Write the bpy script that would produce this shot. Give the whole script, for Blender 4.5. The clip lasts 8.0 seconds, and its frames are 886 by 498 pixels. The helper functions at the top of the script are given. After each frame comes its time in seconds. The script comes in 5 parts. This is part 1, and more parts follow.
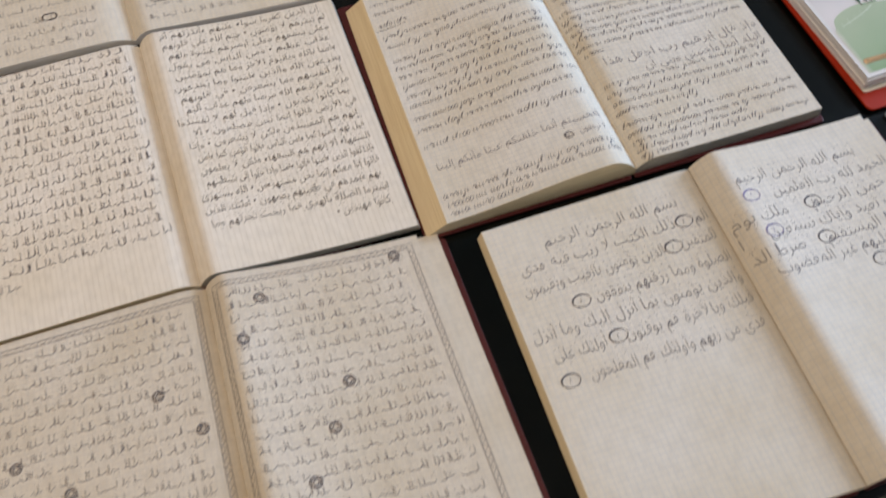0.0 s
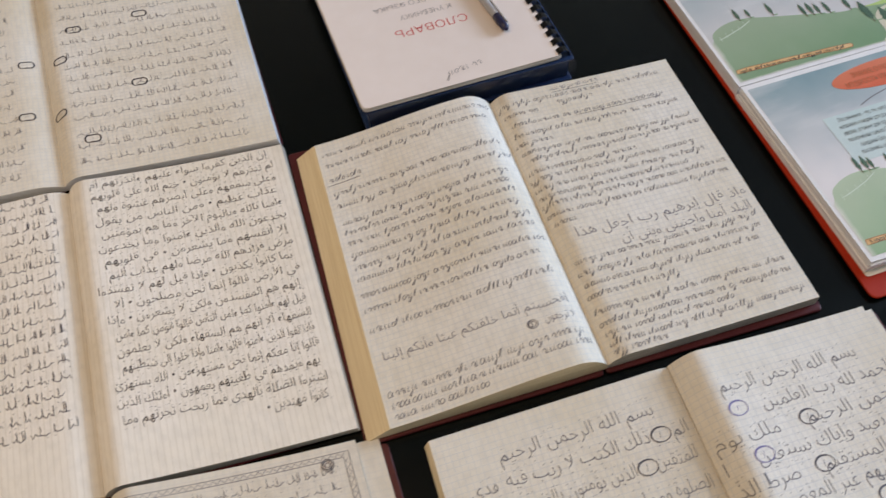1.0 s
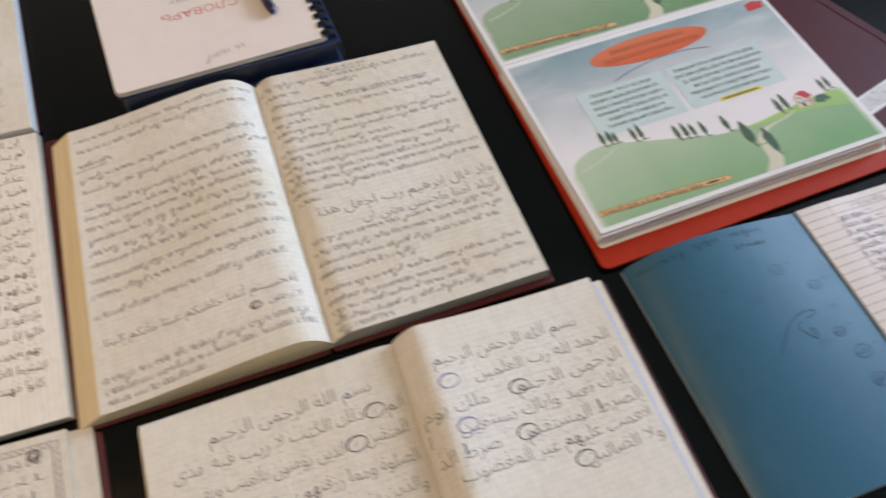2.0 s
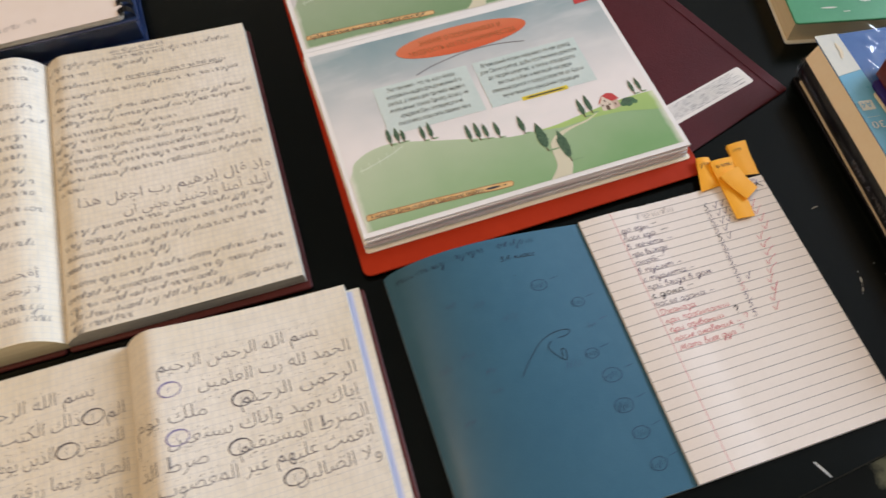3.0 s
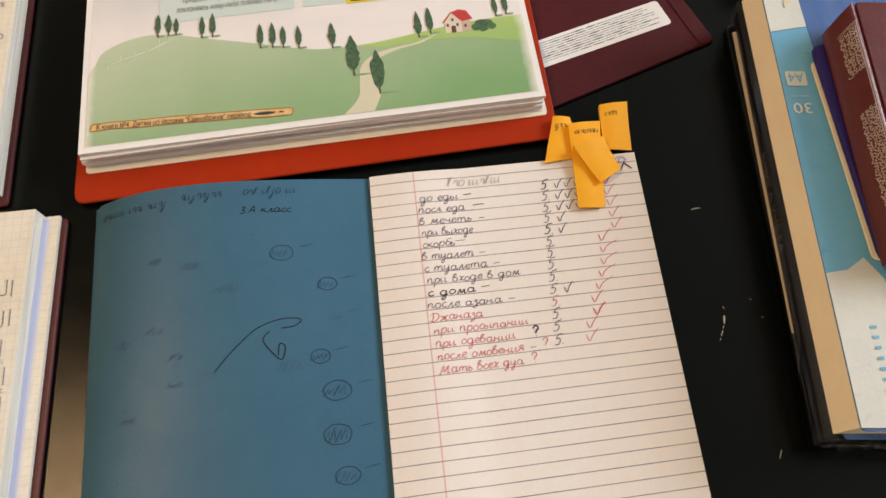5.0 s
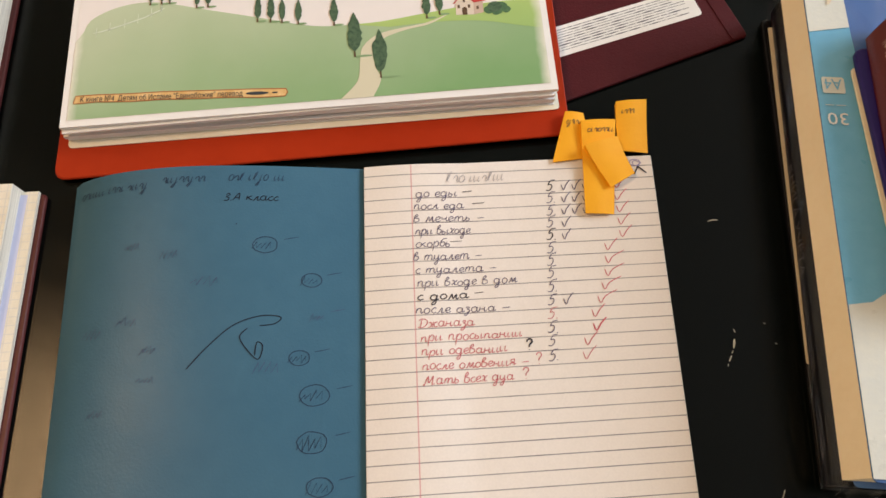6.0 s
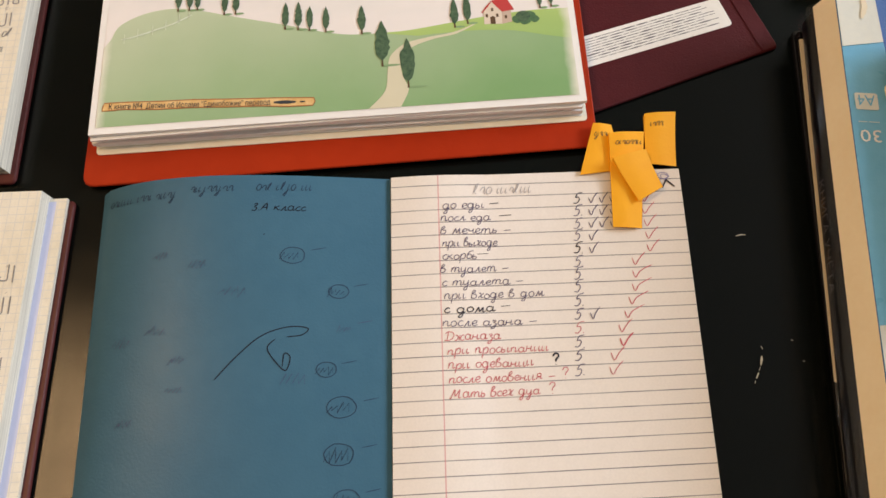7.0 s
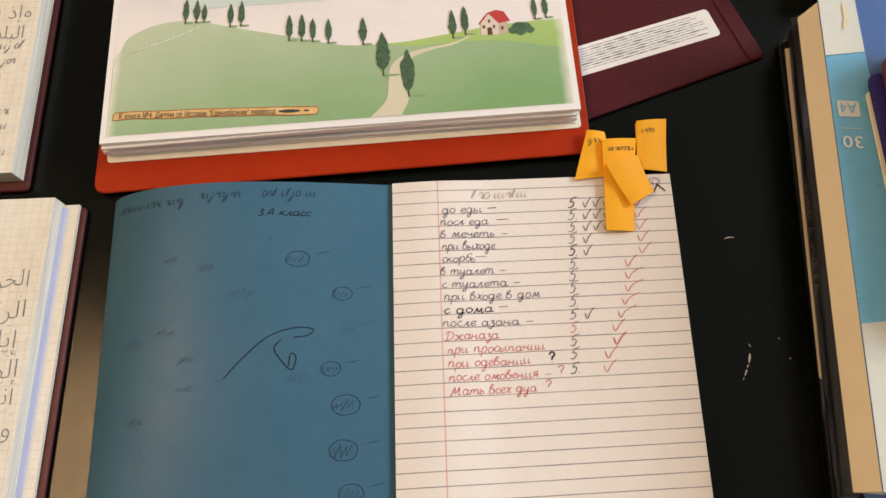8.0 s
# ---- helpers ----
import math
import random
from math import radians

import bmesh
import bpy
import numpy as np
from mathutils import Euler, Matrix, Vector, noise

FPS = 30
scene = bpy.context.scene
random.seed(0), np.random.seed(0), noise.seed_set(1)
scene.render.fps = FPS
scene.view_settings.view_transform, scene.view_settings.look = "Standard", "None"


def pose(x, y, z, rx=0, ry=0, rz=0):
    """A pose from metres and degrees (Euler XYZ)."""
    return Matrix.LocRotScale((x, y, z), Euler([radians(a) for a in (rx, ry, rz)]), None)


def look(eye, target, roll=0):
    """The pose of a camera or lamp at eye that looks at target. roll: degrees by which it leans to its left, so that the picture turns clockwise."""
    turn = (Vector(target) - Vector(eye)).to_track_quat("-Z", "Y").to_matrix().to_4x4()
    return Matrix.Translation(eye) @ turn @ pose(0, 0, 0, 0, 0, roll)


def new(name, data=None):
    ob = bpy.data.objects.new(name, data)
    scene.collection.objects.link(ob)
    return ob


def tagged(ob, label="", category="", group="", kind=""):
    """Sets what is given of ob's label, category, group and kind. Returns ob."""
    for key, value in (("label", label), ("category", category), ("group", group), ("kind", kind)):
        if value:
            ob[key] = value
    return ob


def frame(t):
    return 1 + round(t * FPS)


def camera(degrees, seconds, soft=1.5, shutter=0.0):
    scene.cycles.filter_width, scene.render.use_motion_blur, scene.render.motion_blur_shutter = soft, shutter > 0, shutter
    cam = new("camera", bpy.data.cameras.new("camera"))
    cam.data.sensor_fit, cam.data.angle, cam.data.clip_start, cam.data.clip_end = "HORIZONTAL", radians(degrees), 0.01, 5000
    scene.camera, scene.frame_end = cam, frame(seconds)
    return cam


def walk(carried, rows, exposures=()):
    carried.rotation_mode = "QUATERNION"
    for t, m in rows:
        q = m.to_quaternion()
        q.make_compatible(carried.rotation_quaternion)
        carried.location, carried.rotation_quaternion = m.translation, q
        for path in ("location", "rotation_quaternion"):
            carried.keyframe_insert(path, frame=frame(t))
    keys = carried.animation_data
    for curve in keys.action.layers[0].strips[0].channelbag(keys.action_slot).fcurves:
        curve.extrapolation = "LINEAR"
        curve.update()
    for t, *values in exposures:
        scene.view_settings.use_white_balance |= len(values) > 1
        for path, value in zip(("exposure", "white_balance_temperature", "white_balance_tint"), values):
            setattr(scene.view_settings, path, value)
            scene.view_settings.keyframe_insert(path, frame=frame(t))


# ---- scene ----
cam = camera(60.0, 8.0, shutter=0.4)
PATH = [
    (0, (-0.514, -0.292, 0.587), (-0.232, 0.662, -1.148), -7.1),
    (0.5, (-0.466, -0.226, 0.577), (-0.151, 0.795, -1.114), -5.5),
    (1, (-0.416, -0.17, 0.58), (-0.103, 0.872, -1.098), -5.7),
    (1.5, (-0.347, -0.187, 0.565), (-0.004, 0.861, -1.104), -4.8),
    (2, (-0.25, -0.255, 0.558), (0.167, 0.749, -1.12), -2.4),
    (2.2, (-0.212, -0.275, 0.563), (0.225, 0.711, -1.12), -1.0),
    (3.3, (0.003, -0.296, 0.53), (0.348, 0.621, -1.214), -0.7),
    (3.5, (0.03, -0.282, 0.505), (0.39, 0.62, -1.243), 1.2),
    (4, (0.105, -0.265, 0.462), (0.381, 0.6, -1.32), 0.0),
    (4.5, (0.153, -0.267, 0.442), (0.36, 0.56, -1.367), -0.6),
    (6, (0.206, -0.235, 0.408), (0.276, 0.486, -1.456), -2.8),
    (6.5, (0.202, -0.225, 0.406), (0.255, 0.471, -1.468), -3.4),
    (7, (0.198, -0.221, 0.413), (0.24, 0.474, -1.462), -4.1),
    (7.5, (0.196, -0.223, 0.423), (0.242, 0.478, -1.449), -4.1),
    (8, (0.196, -0.227, 0.428), (0.247, 0.477, -1.443), -3.7),
]
EXPOSURES = [(0.0, -0.25, 5950, 19), (1.0, -0.25, 6000, 19), (2.0, -0.17, 6250, 20), (3.5, -0.05, 7200, 21), (4.5, 0.03, 7500, 21), (6.0, 0.10, 7650, 21), (8.0, 0.10, 7650, 21)]
walk(cam, [(t, look(eye, target, roll)) for t, eye, target, roll in PATH], EXPOSURES)

# ---- light ----
WINDOW_W, LAMP_W = 245.0, 23.5
world = bpy.data.worlds.new("daylight")
scene.world = world
world.use_nodes = True
wn = world.node_tree.nodes
sky = wn.new("ShaderNodeTexSky")
sky.sky_type, sky.sun_disc = "NISHITA", False
sky.sun_elevation, sky.sun_rotation = radians(40), radians(90)
wn["Background"].inputs["Strength"].default_value = 0.1
world.node_tree.links.new(sky.outputs[0], wn["Background"].inputs["Color"])


def area_lamp(name, m, sx, sy, watts, colour, shape="RECTANGLE"):
    d = bpy.data.lights.new(name, "AREA")
    d.shape, d.size, d.size_y, d.energy, d.color = shape, sx, sy, watts, colour
    ob = new(name, d)
    ob.matrix_world = m
    return ob


area_lamp("window_daylight", look((4.16, 0.5, 1.65), (0.0, 0.1, 0.0)), 2.1, 1.35, WINDOW_W, (0.64, 0.83, 1.0))
area_lamp("ceiling_lamp_light", look((-1.05, 0.2, 2.2), (-1.0, 0.2, 0.0)), 0.38, 0.38, LAMP_W, (1.0, 0.71, 0.39), "DISK")

# ---- materials ----


def mat(name, colour, rough=0.6, metal=0.0, spec=0.5, coat=0.0):
    m = bpy.data.materials.new(name)
    m.use_nodes = True
    b = m.node_tree.nodes["Principled BSDF"]
    b.inputs["Base Color"].default_value = (*colour, 1)
    b.inputs["Roughness"].default_value = rough
    b.inputs["Metallic"].default_value = metal
    b.inputs["Specular IOR Level"].default_value = spec
    b.inputs["Coat Weight"].default_value = coat
    return m


def nd(m, kind, **values):
    n = m.node_tree.nodes.new(kind)
    for key, v in values.items():
        n.inputs[key.replace("_", " ")].default_value = v
    return n


def wire(m, a, b):
    m.node_tree.links.new(a, b)


def maths(m, op, a, b=0.0):
    n = m.node_tree.nodes.new("ShaderNodeMath")
    n.operation = op
    for k, v in enumerate((a, b)):
        if isinstance(v, (int, float)):
            n.inputs[k].default_value = v
        else:
            wire(m, v, n.inputs[k])
    return n.outputs[0]


def blend(m, fac, a, b, kind="MIX"):
    n = m.node_tree.nodes.new("ShaderNodeMix")
    n.data_type, n.blend_type = "RGBA", kind
    for k, v in ((0, fac), (6, a), (7, b)):
        if isinstance(v, tuple):
            n.inputs[k].default_value = (*v, 1)
        elif isinstance(v, (int, float)):
            n.inputs[k].default_value = v
        else:
            wire(m, v, n.inputs[k])
    return n.outputs[2]


def ramp(m, value, stops):
    n = m.node_tree.nodes.new("ShaderNodeValToRGB")
    while len(n.color_ramp.elements) < len(stops):
        n.color_ramp.elements.new(0.5)
    for e, (p, c) in zip(n.color_ramp.elements, stops):
        e.position, e.color = p, (*c, 1)
    wire(m, value, n.inputs[0])
    return n.outputs[0]


def noise_of(m, scale, detail=4.0, coords="Object"):
    tc = m.node_tree.nodes.new("ShaderNodeTexCoord")
    n = nd(m, "ShaderNodeTexNoise", Scale=scale, Detail=detail)
    wire(m, tc.outputs[coords], n.inputs["Vector"])
    return n.outputs["Fac"]


def worn(name, a, b, scale, rough, bump=0.0, bump_scale=600.0, **more):
    """Two tones mixed by noise at two sizes, with fine relief."""
    m = mat(name, a, rough, **more)
    p = m.node_tree.nodes["Principled BSDF"]
    mixed = maths(m, "MULTIPLY_ADD", noise_of(m, scale), 0.65)
    fine = maths(m, "MULTIPLY", noise_of(m, scale * 9), 0.35)
    wire(m, fine, mixed.node.inputs[2])
    spread = ramp(m, mixed, [(0.32, a), (0.68, b)])
    wire(m, spread, p.inputs["Base Color"])
    wire(m, maths(m, "ADD", maths(m, "MULTIPLY", noise_of(m, scale * 3), 0.18), rough - 0.09), p.inputs["Roughness"])
    if bump:
        bm_ = nd(m, "ShaderNodeBump", Strength=bump, Distance=0.001)
        wire(m, noise_of(m, bump_scale), bm_.inputs["Height"])
        wire(m, bm_.outputs[0], p.inputs["Normal"])
    return m


def grid_paper(name, base, stain, line, pitch_u, pitch_v, width, strength, margin=None, rough=0.62, shift=0.0, ghost_tone=0.93):
    """Paper with printed lines; the UV map is in metres. pitch 0: no lines that way."""
    m = mat(name, base, rough, spec=0.35)
    p = m.node_tree.nodes["Principled BSDF"]
    uv = m.node_tree.nodes.new("ShaderNodeUVMap")
    sep = m.node_tree.nodes.new("ShaderNodeSeparateXYZ")
    wire(m, uv.outputs[0], sep.inputs[0])
    tone = ramp(m, noise_of(m, 9.0, 5.0), [(0.35, base), (0.72, stain)])
    fibre = ramp(m, noise_of(m, 900.0, 2.0), [(0.3, (0.95, 0.95, 0.95)), (0.7, (1.0, 1.0, 1.0))])
    tone = blend(m, 1.0, tone, fibre, "MULTIPLY")
    ghost = m.node_tree.nodes.new("ShaderNodeMapping")
    ghost.inputs["Scale"].default_value = (150, 85, 1)
    wire(m, uv.outputs[0], ghost.inputs[0])
    gn = nd(m, "ShaderNodeTexNoise", Scale=1.0, Detail=3.0)
    wire(m, ghost.outputs[0], gn.inputs["Vector"])
    tone = blend(m, 1.0, tone, ramp(m, gn.outputs["Fac"], [(0.34, (ghost_tone, ghost_tone, ghost_tone)), (0.58, (1.0, 1.0, 1.0))]), "MULTIPLY")
    mask = None
    for axis, pitch in ((0, pitch_u), (1, pitch_v)):
        if pitch:
            f = maths(m, "FRACT", maths(m, "DIVIDE", maths(m, "SUBTRACT", sep.outputs[axis], shift), pitch))
            hit = maths(m, "LESS_THAN", maths(m, "ABSOLUTE", maths(m, "SUBTRACT", f, 0.5)), width / pitch / 2)
            mask = hit if mask is None else maths(m, "MAXIMUM", mask, hit)
    if mask is not None:
        uneven = maths(m, "MULTIPLY", maths(m, "ADD", noise_of(m, 60.0), 0.5), strength)
        tone = blend(m, maths(m, "MULTIPLY", mask, uneven), tone, line)
    if margin:
        at = maths(m, "LESS_THAN", maths(m, "ABSOLUTE", maths(m, "SUBTRACT", sep.outputs[0], margin)), 0.00035)
        tone = blend(m, maths(m, "MULTIPLY", at, 0.6), tone, (0.62, 0.16, 0.2))
    wire(m, tone, p.inputs["Base Color"])
    bump = nd(m, "ShaderNodeBump", Strength=0.12, Distance=0.001)
    wire(m, noise_of(m, 45.0, 6.0), bump.inputs["Height"])
    wire(m, bump.outputs[0], p.inputs["Normal"])
    return m


def edge_paper(name, a, b, lines=2600.0):
    """The cut edges of a block of pages."""
    m = mat(name, a, 0.8, spec=0.2)
    p = m.node_tree.nodes["Principled BSDF"]
    tc = m.node_tree.nodes.new("ShaderNodeTexCoord")
    mp = m.node_tree.nodes.new("ShaderNodeMapping")
    mp.inputs["Scale"].default_value = (12, 12, lines)
    wire(m, tc.outputs["Object"], mp.inputs[0])
    n = nd(m, "ShaderNodeTexNoise", Scale=1.0, Detail=3.0)
    wire(m, mp.outputs[0], n.inputs["Vector"])
    wire(m, ramp(m, n.outputs["Fac"], [(0.3, b), (0.65, a)]), p.inputs["Base Color"])
    bump = nd(m, "ShaderNodeBump", Strength=0.5, Distance=0.0006)
    wire(m, n.outputs["Fac"], bump.inputs["Height"])
    wire(m, bump.outputs[0], p.inputs["Normal"])
    return m


M_SQUARED = grid_paper("squared_paper", (0.81, 0.77, 0.68), (0.73, 0.65, 0.50), (0.42, 0.47, 0.55), 0.005, 0.005, 0.0005, 0.32)
M_STRIPED = grid_paper("narrow_lined_paper", (0.88, 0.83, 0.74), (0.81, 0.74, 0.61), (0.58, 0.52, 0.40), 0.005, 0, 0.0007, 0.40)
M_OLDPAPER = grid_paper("aged_squared_paper", (0.76, 0.71, 0.61), (0.68, 0.60, 0.46), (0.45, 0.45, 0.48), 0.005, 0.005, 0.0005, 0.25)
M_RULED = grid_paper("ruled_paper", (0.84, 0.78, 0.74), (0.82, 0.75, 0.69), (0.19, 0.18, 0.185), 0, 0.00770, 0.00055, 0.85, margin=0.0272, shift=0.00383, ghost_tone=0.985)
M_EDGE = edge_paper("page_edges", (0.86, 0.74, 0.50), (0.70, 0.57, 0.35))
M_EDGE_GREY = edge_paper("grey_page_edges", (0.62, 0.57, 0.48), (0.34, 0.31, 0.27))
M_EDGE_WHITE = edge_paper("white_sheet_edges", (0.88, 0.86, 0.85), (0.80, 0.78, 0.77))
M_EDGE_CREAM = edge_paper("cream_pad_edges", (0.93, 0.84, 0.66), (0.89, 0.78, 0.58), 900.0)
M_TABLE = worn("black_table_top", (0.0010, 0.0022, 0.0018), (0.0020, 0.0032, 0.0027), 14.0, 0.19, 0.10, 1600.0, spec=0.23)
M_MAROON = worn("maroon_leatherette", (0.060, 0.005, 0.008), (0.075, 0.008, 0.011), 25.0, 0.5, 0.3, 900.0, spec=0.2)
M_DARKRED = worn("dark_red_board", (0.065, 0.010, 0.010), (0.09, 0.015, 0.014), 30.0, 0.45, 0.2, 900.0, spec=0.3)
M_RED = worn("red_plastic", (0.36, 0.024, 0.004), (0.42, 0.031, 0.006), 12.0, 0.48, 0.1, 500.0, spec=0.16)
M_BLUE = worn("blue_card_cover", (0.033, 0.116, 0.184), (0.043, 0.134, 0.204), 10.0, 0.41, 0.10, 700.0, spec=0.21)
M_NAVY = worn("navy_cover", (0.010, 0.024, 0.075), (0.016, 0.038, 0.11), 20.0, 0.38, 0.1, spec=0.3)
M_WHITECARD = worn("white_card_cover", (0.82, 0.74, 0.69), (0.77, 0.68, 0.62), 6.0, 0.5, 0.05)
M_SLEEVE = worn("white_sheet", (0.84, 0.83, 0.82), (0.78, 0.77, 0.76), 8.0, 0.42, 0.05, spec=0.2)
M_BLACKPL = worn("black_plastic_wrap", (0.004, 0.004, 0.005), (0.008, 0.007, 0.009), 40.0, 0.2, 0.5, 60.0, spec=0.35)
M_ORANGE = worn("orange_sticky_note", (0.98, 0.45, 0.012), (0.94, 0.40, 0.010), 20.0, 0.65, 0.1)
M_GREEN = worn("green_cover", (0.04, 0.26, 0.12), (0.055, 0.30, 0.145), 30.0, 0.4, 0.1)
M_SKYBLUE = worn("sky_blue_cover", (0.11, 0.40, 0.62), (0.15, 0.46, 0.68), 18.0, 0.3, 0.1)
M_PALE = worn("pale_cover", (0.70, 0.70, 0.62), (0.62, 0.64, 0.60), 30.0, 0.3, 0.1)
M_DEEPBLUE = worn("deep_blue_cover", (0.05, 0.13, 0.36), (0.07, 0.18, 0.44), 12.0, 0.25, 0.1)
M_OXBLOOD = worn("oxblood_cover", (0.09, 0.008, 0.008), (0.12, 0.013, 0.011), 30.0, 0.32, 0.2)
M_SILVER = worn("silver_stamping", (0.5, 0.42, 0.38), (0.36, 0.24, 0.2), 90.0, 0.35, 0.3)
M_INDIGO = worn("indigo_plastic", (0.022, 0.012, 0.12), (0.03, 0.016, 0.15), 30.0, 0.42, spec=0.25)
M_COMB = mat("black_comb", (0.012, 0.012, 0.012), 0.35)
M_SCRATCH = mat("chalk_white_scratch", (0.6, 0.62, 0.6), 0.8)
M_LABEL = worn("white_label", (0.82, 0.80, 0.77), (0.76, 0.74, 0.70), 60.0, 0.45)
M_PEN = mat("grey_pen_barrel", (0.45, 0.44, 0.45), 0.25)
M_PENTIP = mat("dark_blue_pen_tip", (0.015, 0.015, 0.06), 0.3)
M_LILAC = mat("lilac_stripe", (0.55, 0.58, 0.78), 0.7)

M_CLEAR2 = mat("clear_wrap", (0.08, 0.08, 0.09), 0.07)
film_mix = M_CLEAR2.node_tree.nodes.new("ShaderNodeMixShader")
film_mix.inputs[0].default_value = 0.05
film_gloss = nd(M_CLEAR2, "ShaderNodeBsdfGlossy", Roughness=0.10)
wire(M_CLEAR2, M_CLEAR2.node_tree.nodes.new("ShaderNodeBsdfTransparent").outputs[0], film_mix.inputs[1])
wire(M_CLEAR2, film_gloss.outputs[0], film_mix.inputs[2])
wire(M_CLEAR2, film_mix.outputs[0], M_CLEAR2.node_tree.nodes["Material Output"].inputs[0])


def ink(name, c, rough=0.7):
    return mat(name, c, rough, spec=0.3)


I_GREY = ink("pencil_grey", (0.13, 0.125, 0.14))
I_HAND = ink("worn_pencil", (0.215, 0.21, 0.22))
I_SOFT = ink("soft_pencil", (0.24, 0.23, 0.25))
I_PALE = ink("faded_pencil", (0.38, 0.36, 0.38))
I_DARK = ink("dark_ink", (0.03, 0.03, 0.045))
I_BLUE = ink("violet_ink", (0.085, 0.072, 0.15))
I_VIOLET = ink("pale_violet_ink", (0.24, 0.22, 0.42))
I_BROWN = ink("dark_brown_ink", (0.055, 0.048, 0.05))
I_RED = ink("red_ink", (0.60, 0.12, 0.155))
I_PINK = ink("pale_red_ink", (0.60, 0.19, 0.22))
I_COVER = ink("grey_ink_on_blue", (0.008, 0.014, 0.028))
I_COVER2 = ink("faded_ink_on_blue", (0.016, 0.042, 0.085))
I_COVER3 = ink("faded_violet_on_blue", (0.055, 0.075, 0.15))
I_PRINT = ink("black_print", (0.04, 0.05, 0.06))
I_TITLE = ink("red_print", (0.62, 0.07, 0.07))
I_MID = ink("grey_print", (0.22, 0.21, 0.22))

# ---- building helpers ----


def link(name, bm, materials, parent=None, label="", smooth=False):
    me = bpy.data.meshes.new(name)
    bm.to_mesh(me)
    bm.free()
    for m in materials if isinstance(materials, (list, tuple)) else [materials]:
        me.materials.append(m)
    if smooth:
        me.polygons.foreach_set("use_smooth", [True] * len(me.polygons))
    ob = new(name, me)
    if parent is not None:
        ob.parent = parent
    if label:
        ob["label"] = label
    return ob



def thing(name, label, category, group="", kind="", at=(0, 0, 0)):
    ob = new(name)
    ob.location = at
    return tagged(ob, label, category, group, kind)


def lerp(a, b, f):
    return a + (b - a) * f


class Sheet:
    """A quad in plan (corners BL, BR, TR, TL) with a height profile z(s, t)."""

    def __init__(self, quad, z):
        self.q = [Vector((*c, 0)) for c in quad]
        self.z = z if callable(z) else (lambda s, t: z)
        self.w = ((self.q[1] - self.q[0]).length + (self.q[2] - self.q[3]).length) / 2
        self.h = ((self.q[3] - self.q[0]).length + (self.q[2] - self.q[1]).length) / 2

    def at(self, s, t, up=0.0):
        p = self.q[0].lerp(self.q[1], s).lerp(self.q[3].lerp(self.q[2], s), t)
        return Vector((p.x, p.y, self.z(min(max(s, 0), 1), min(max(t, 0), 1)) + up))

    def m(self, x, y, up=0.00018):
        """A place by metres from the lower left corner."""
        return self.at(x / self.w, y / self.h, up)


def block(name, sheet, base, mats, parent, label="", nu=32, nv=10, flare=(0, 0, 0, 0), smooth=True):
    """A solid under a sheet, down to base; flare: how far the foot stands out at left, right, bottom, top."""
    bm = bmesh.new()
    uv = bm.loops.layers.uv.new("UVMap")
    top = [[bm.verts.new(sheet.at(i / nu, j / nv)) for i in range(nu + 1)] for j in range(nv + 1)]
    st = {}
    for j in range(nv + 1):
        for i in range(nu + 1):
            st[top[j][i]] = (i / nu * sheet.w, j / nv * sheet.h)
    for j in range(nv):
        for i in range(nu):
            f = bm.faces.new((top[j][i], top[j][i + 1], top[j + 1][i + 1], top[j + 1][i]))
            f.smooth = smooth
            for lp in f.loops:
                lp[uv].uv = st[lp.vert]
    ring = [(i, 0) for i in range(nu)] + [(nu, j) for j in range(nv)] + [(i, nv) for i in range(nu, 0, -1)] + [(0, j) for j in range(nv, 0, -1)]
    rim = [bm.verts.new(top[j][i].co) for i, j in ring]
    foot = []
    for i, j in ring:
        s = i / nu + (-flare[0] / sheet.w if i == 0 else flare[1] / sheet.w if i == nu else 0)
        t = j / nv + (-flare[2] / sheet.h if j == 0 else flare[3] / sheet.h if j == nv else 0)
        p = sheet.at(s, t)
        foot.append(bm.verts.new((p.x, p.y, base)))
    n = len(ring)
    for k in range(n):
        f = bm.faces.new((rim[k], foot[k], foot[(k + 1) % n], rim[(k + 1) % n]))
        f.material_index = 1
    f = bm.faces.new(foot[::-1])
    f.material_index = 1
    return link(name, bm, mats, parent, label)


def board(name, quad, z0, z1, material, parent, label="", r=0.002, corner=0.004):
    """A flat board with rounded corners and softened edges."""
    q = [Vector((*c, 0)) for c in quad]
    pts = []
    for k in range(4):
        a, b, c = q[k - 1], q[k], q[(k + 1) % 4]
        u, v = (a - b).normalized(), (c - b).normalized()
        for n in range(5):
            f = n / 4
            pts.append(b + u * corner * (1 - f) ** 2 + v * corner * f ** 2)
    mid = sum(pts, Vector()) / len(pts)
    bm = bmesh.new()
    r = min(r, (z1 - z0) * 0.45)
    rings = []
    for inset, z in ((r, z0), (0, z0 + r), (0, z1 - r), (r * 0.3, z1 - r * 0.3), (r, z1)):
        rings.append([bm.verts.new((*(p + (mid - p).normalized() * inset).to_2d(), z)) for p in pts])
    for lo, hi in zip(rings, rings[1:]):
        for k in range(len(pts)):
            bm.faces.new((lo[k], lo[(k + 1) % len(pts)], hi[(k + 1) % len(pts)], hi[k]))
    bm.faces.new(rings[-1])
    bm.faces.new(rings[0][::-1])
    return link(name, bm, material, parent, label)


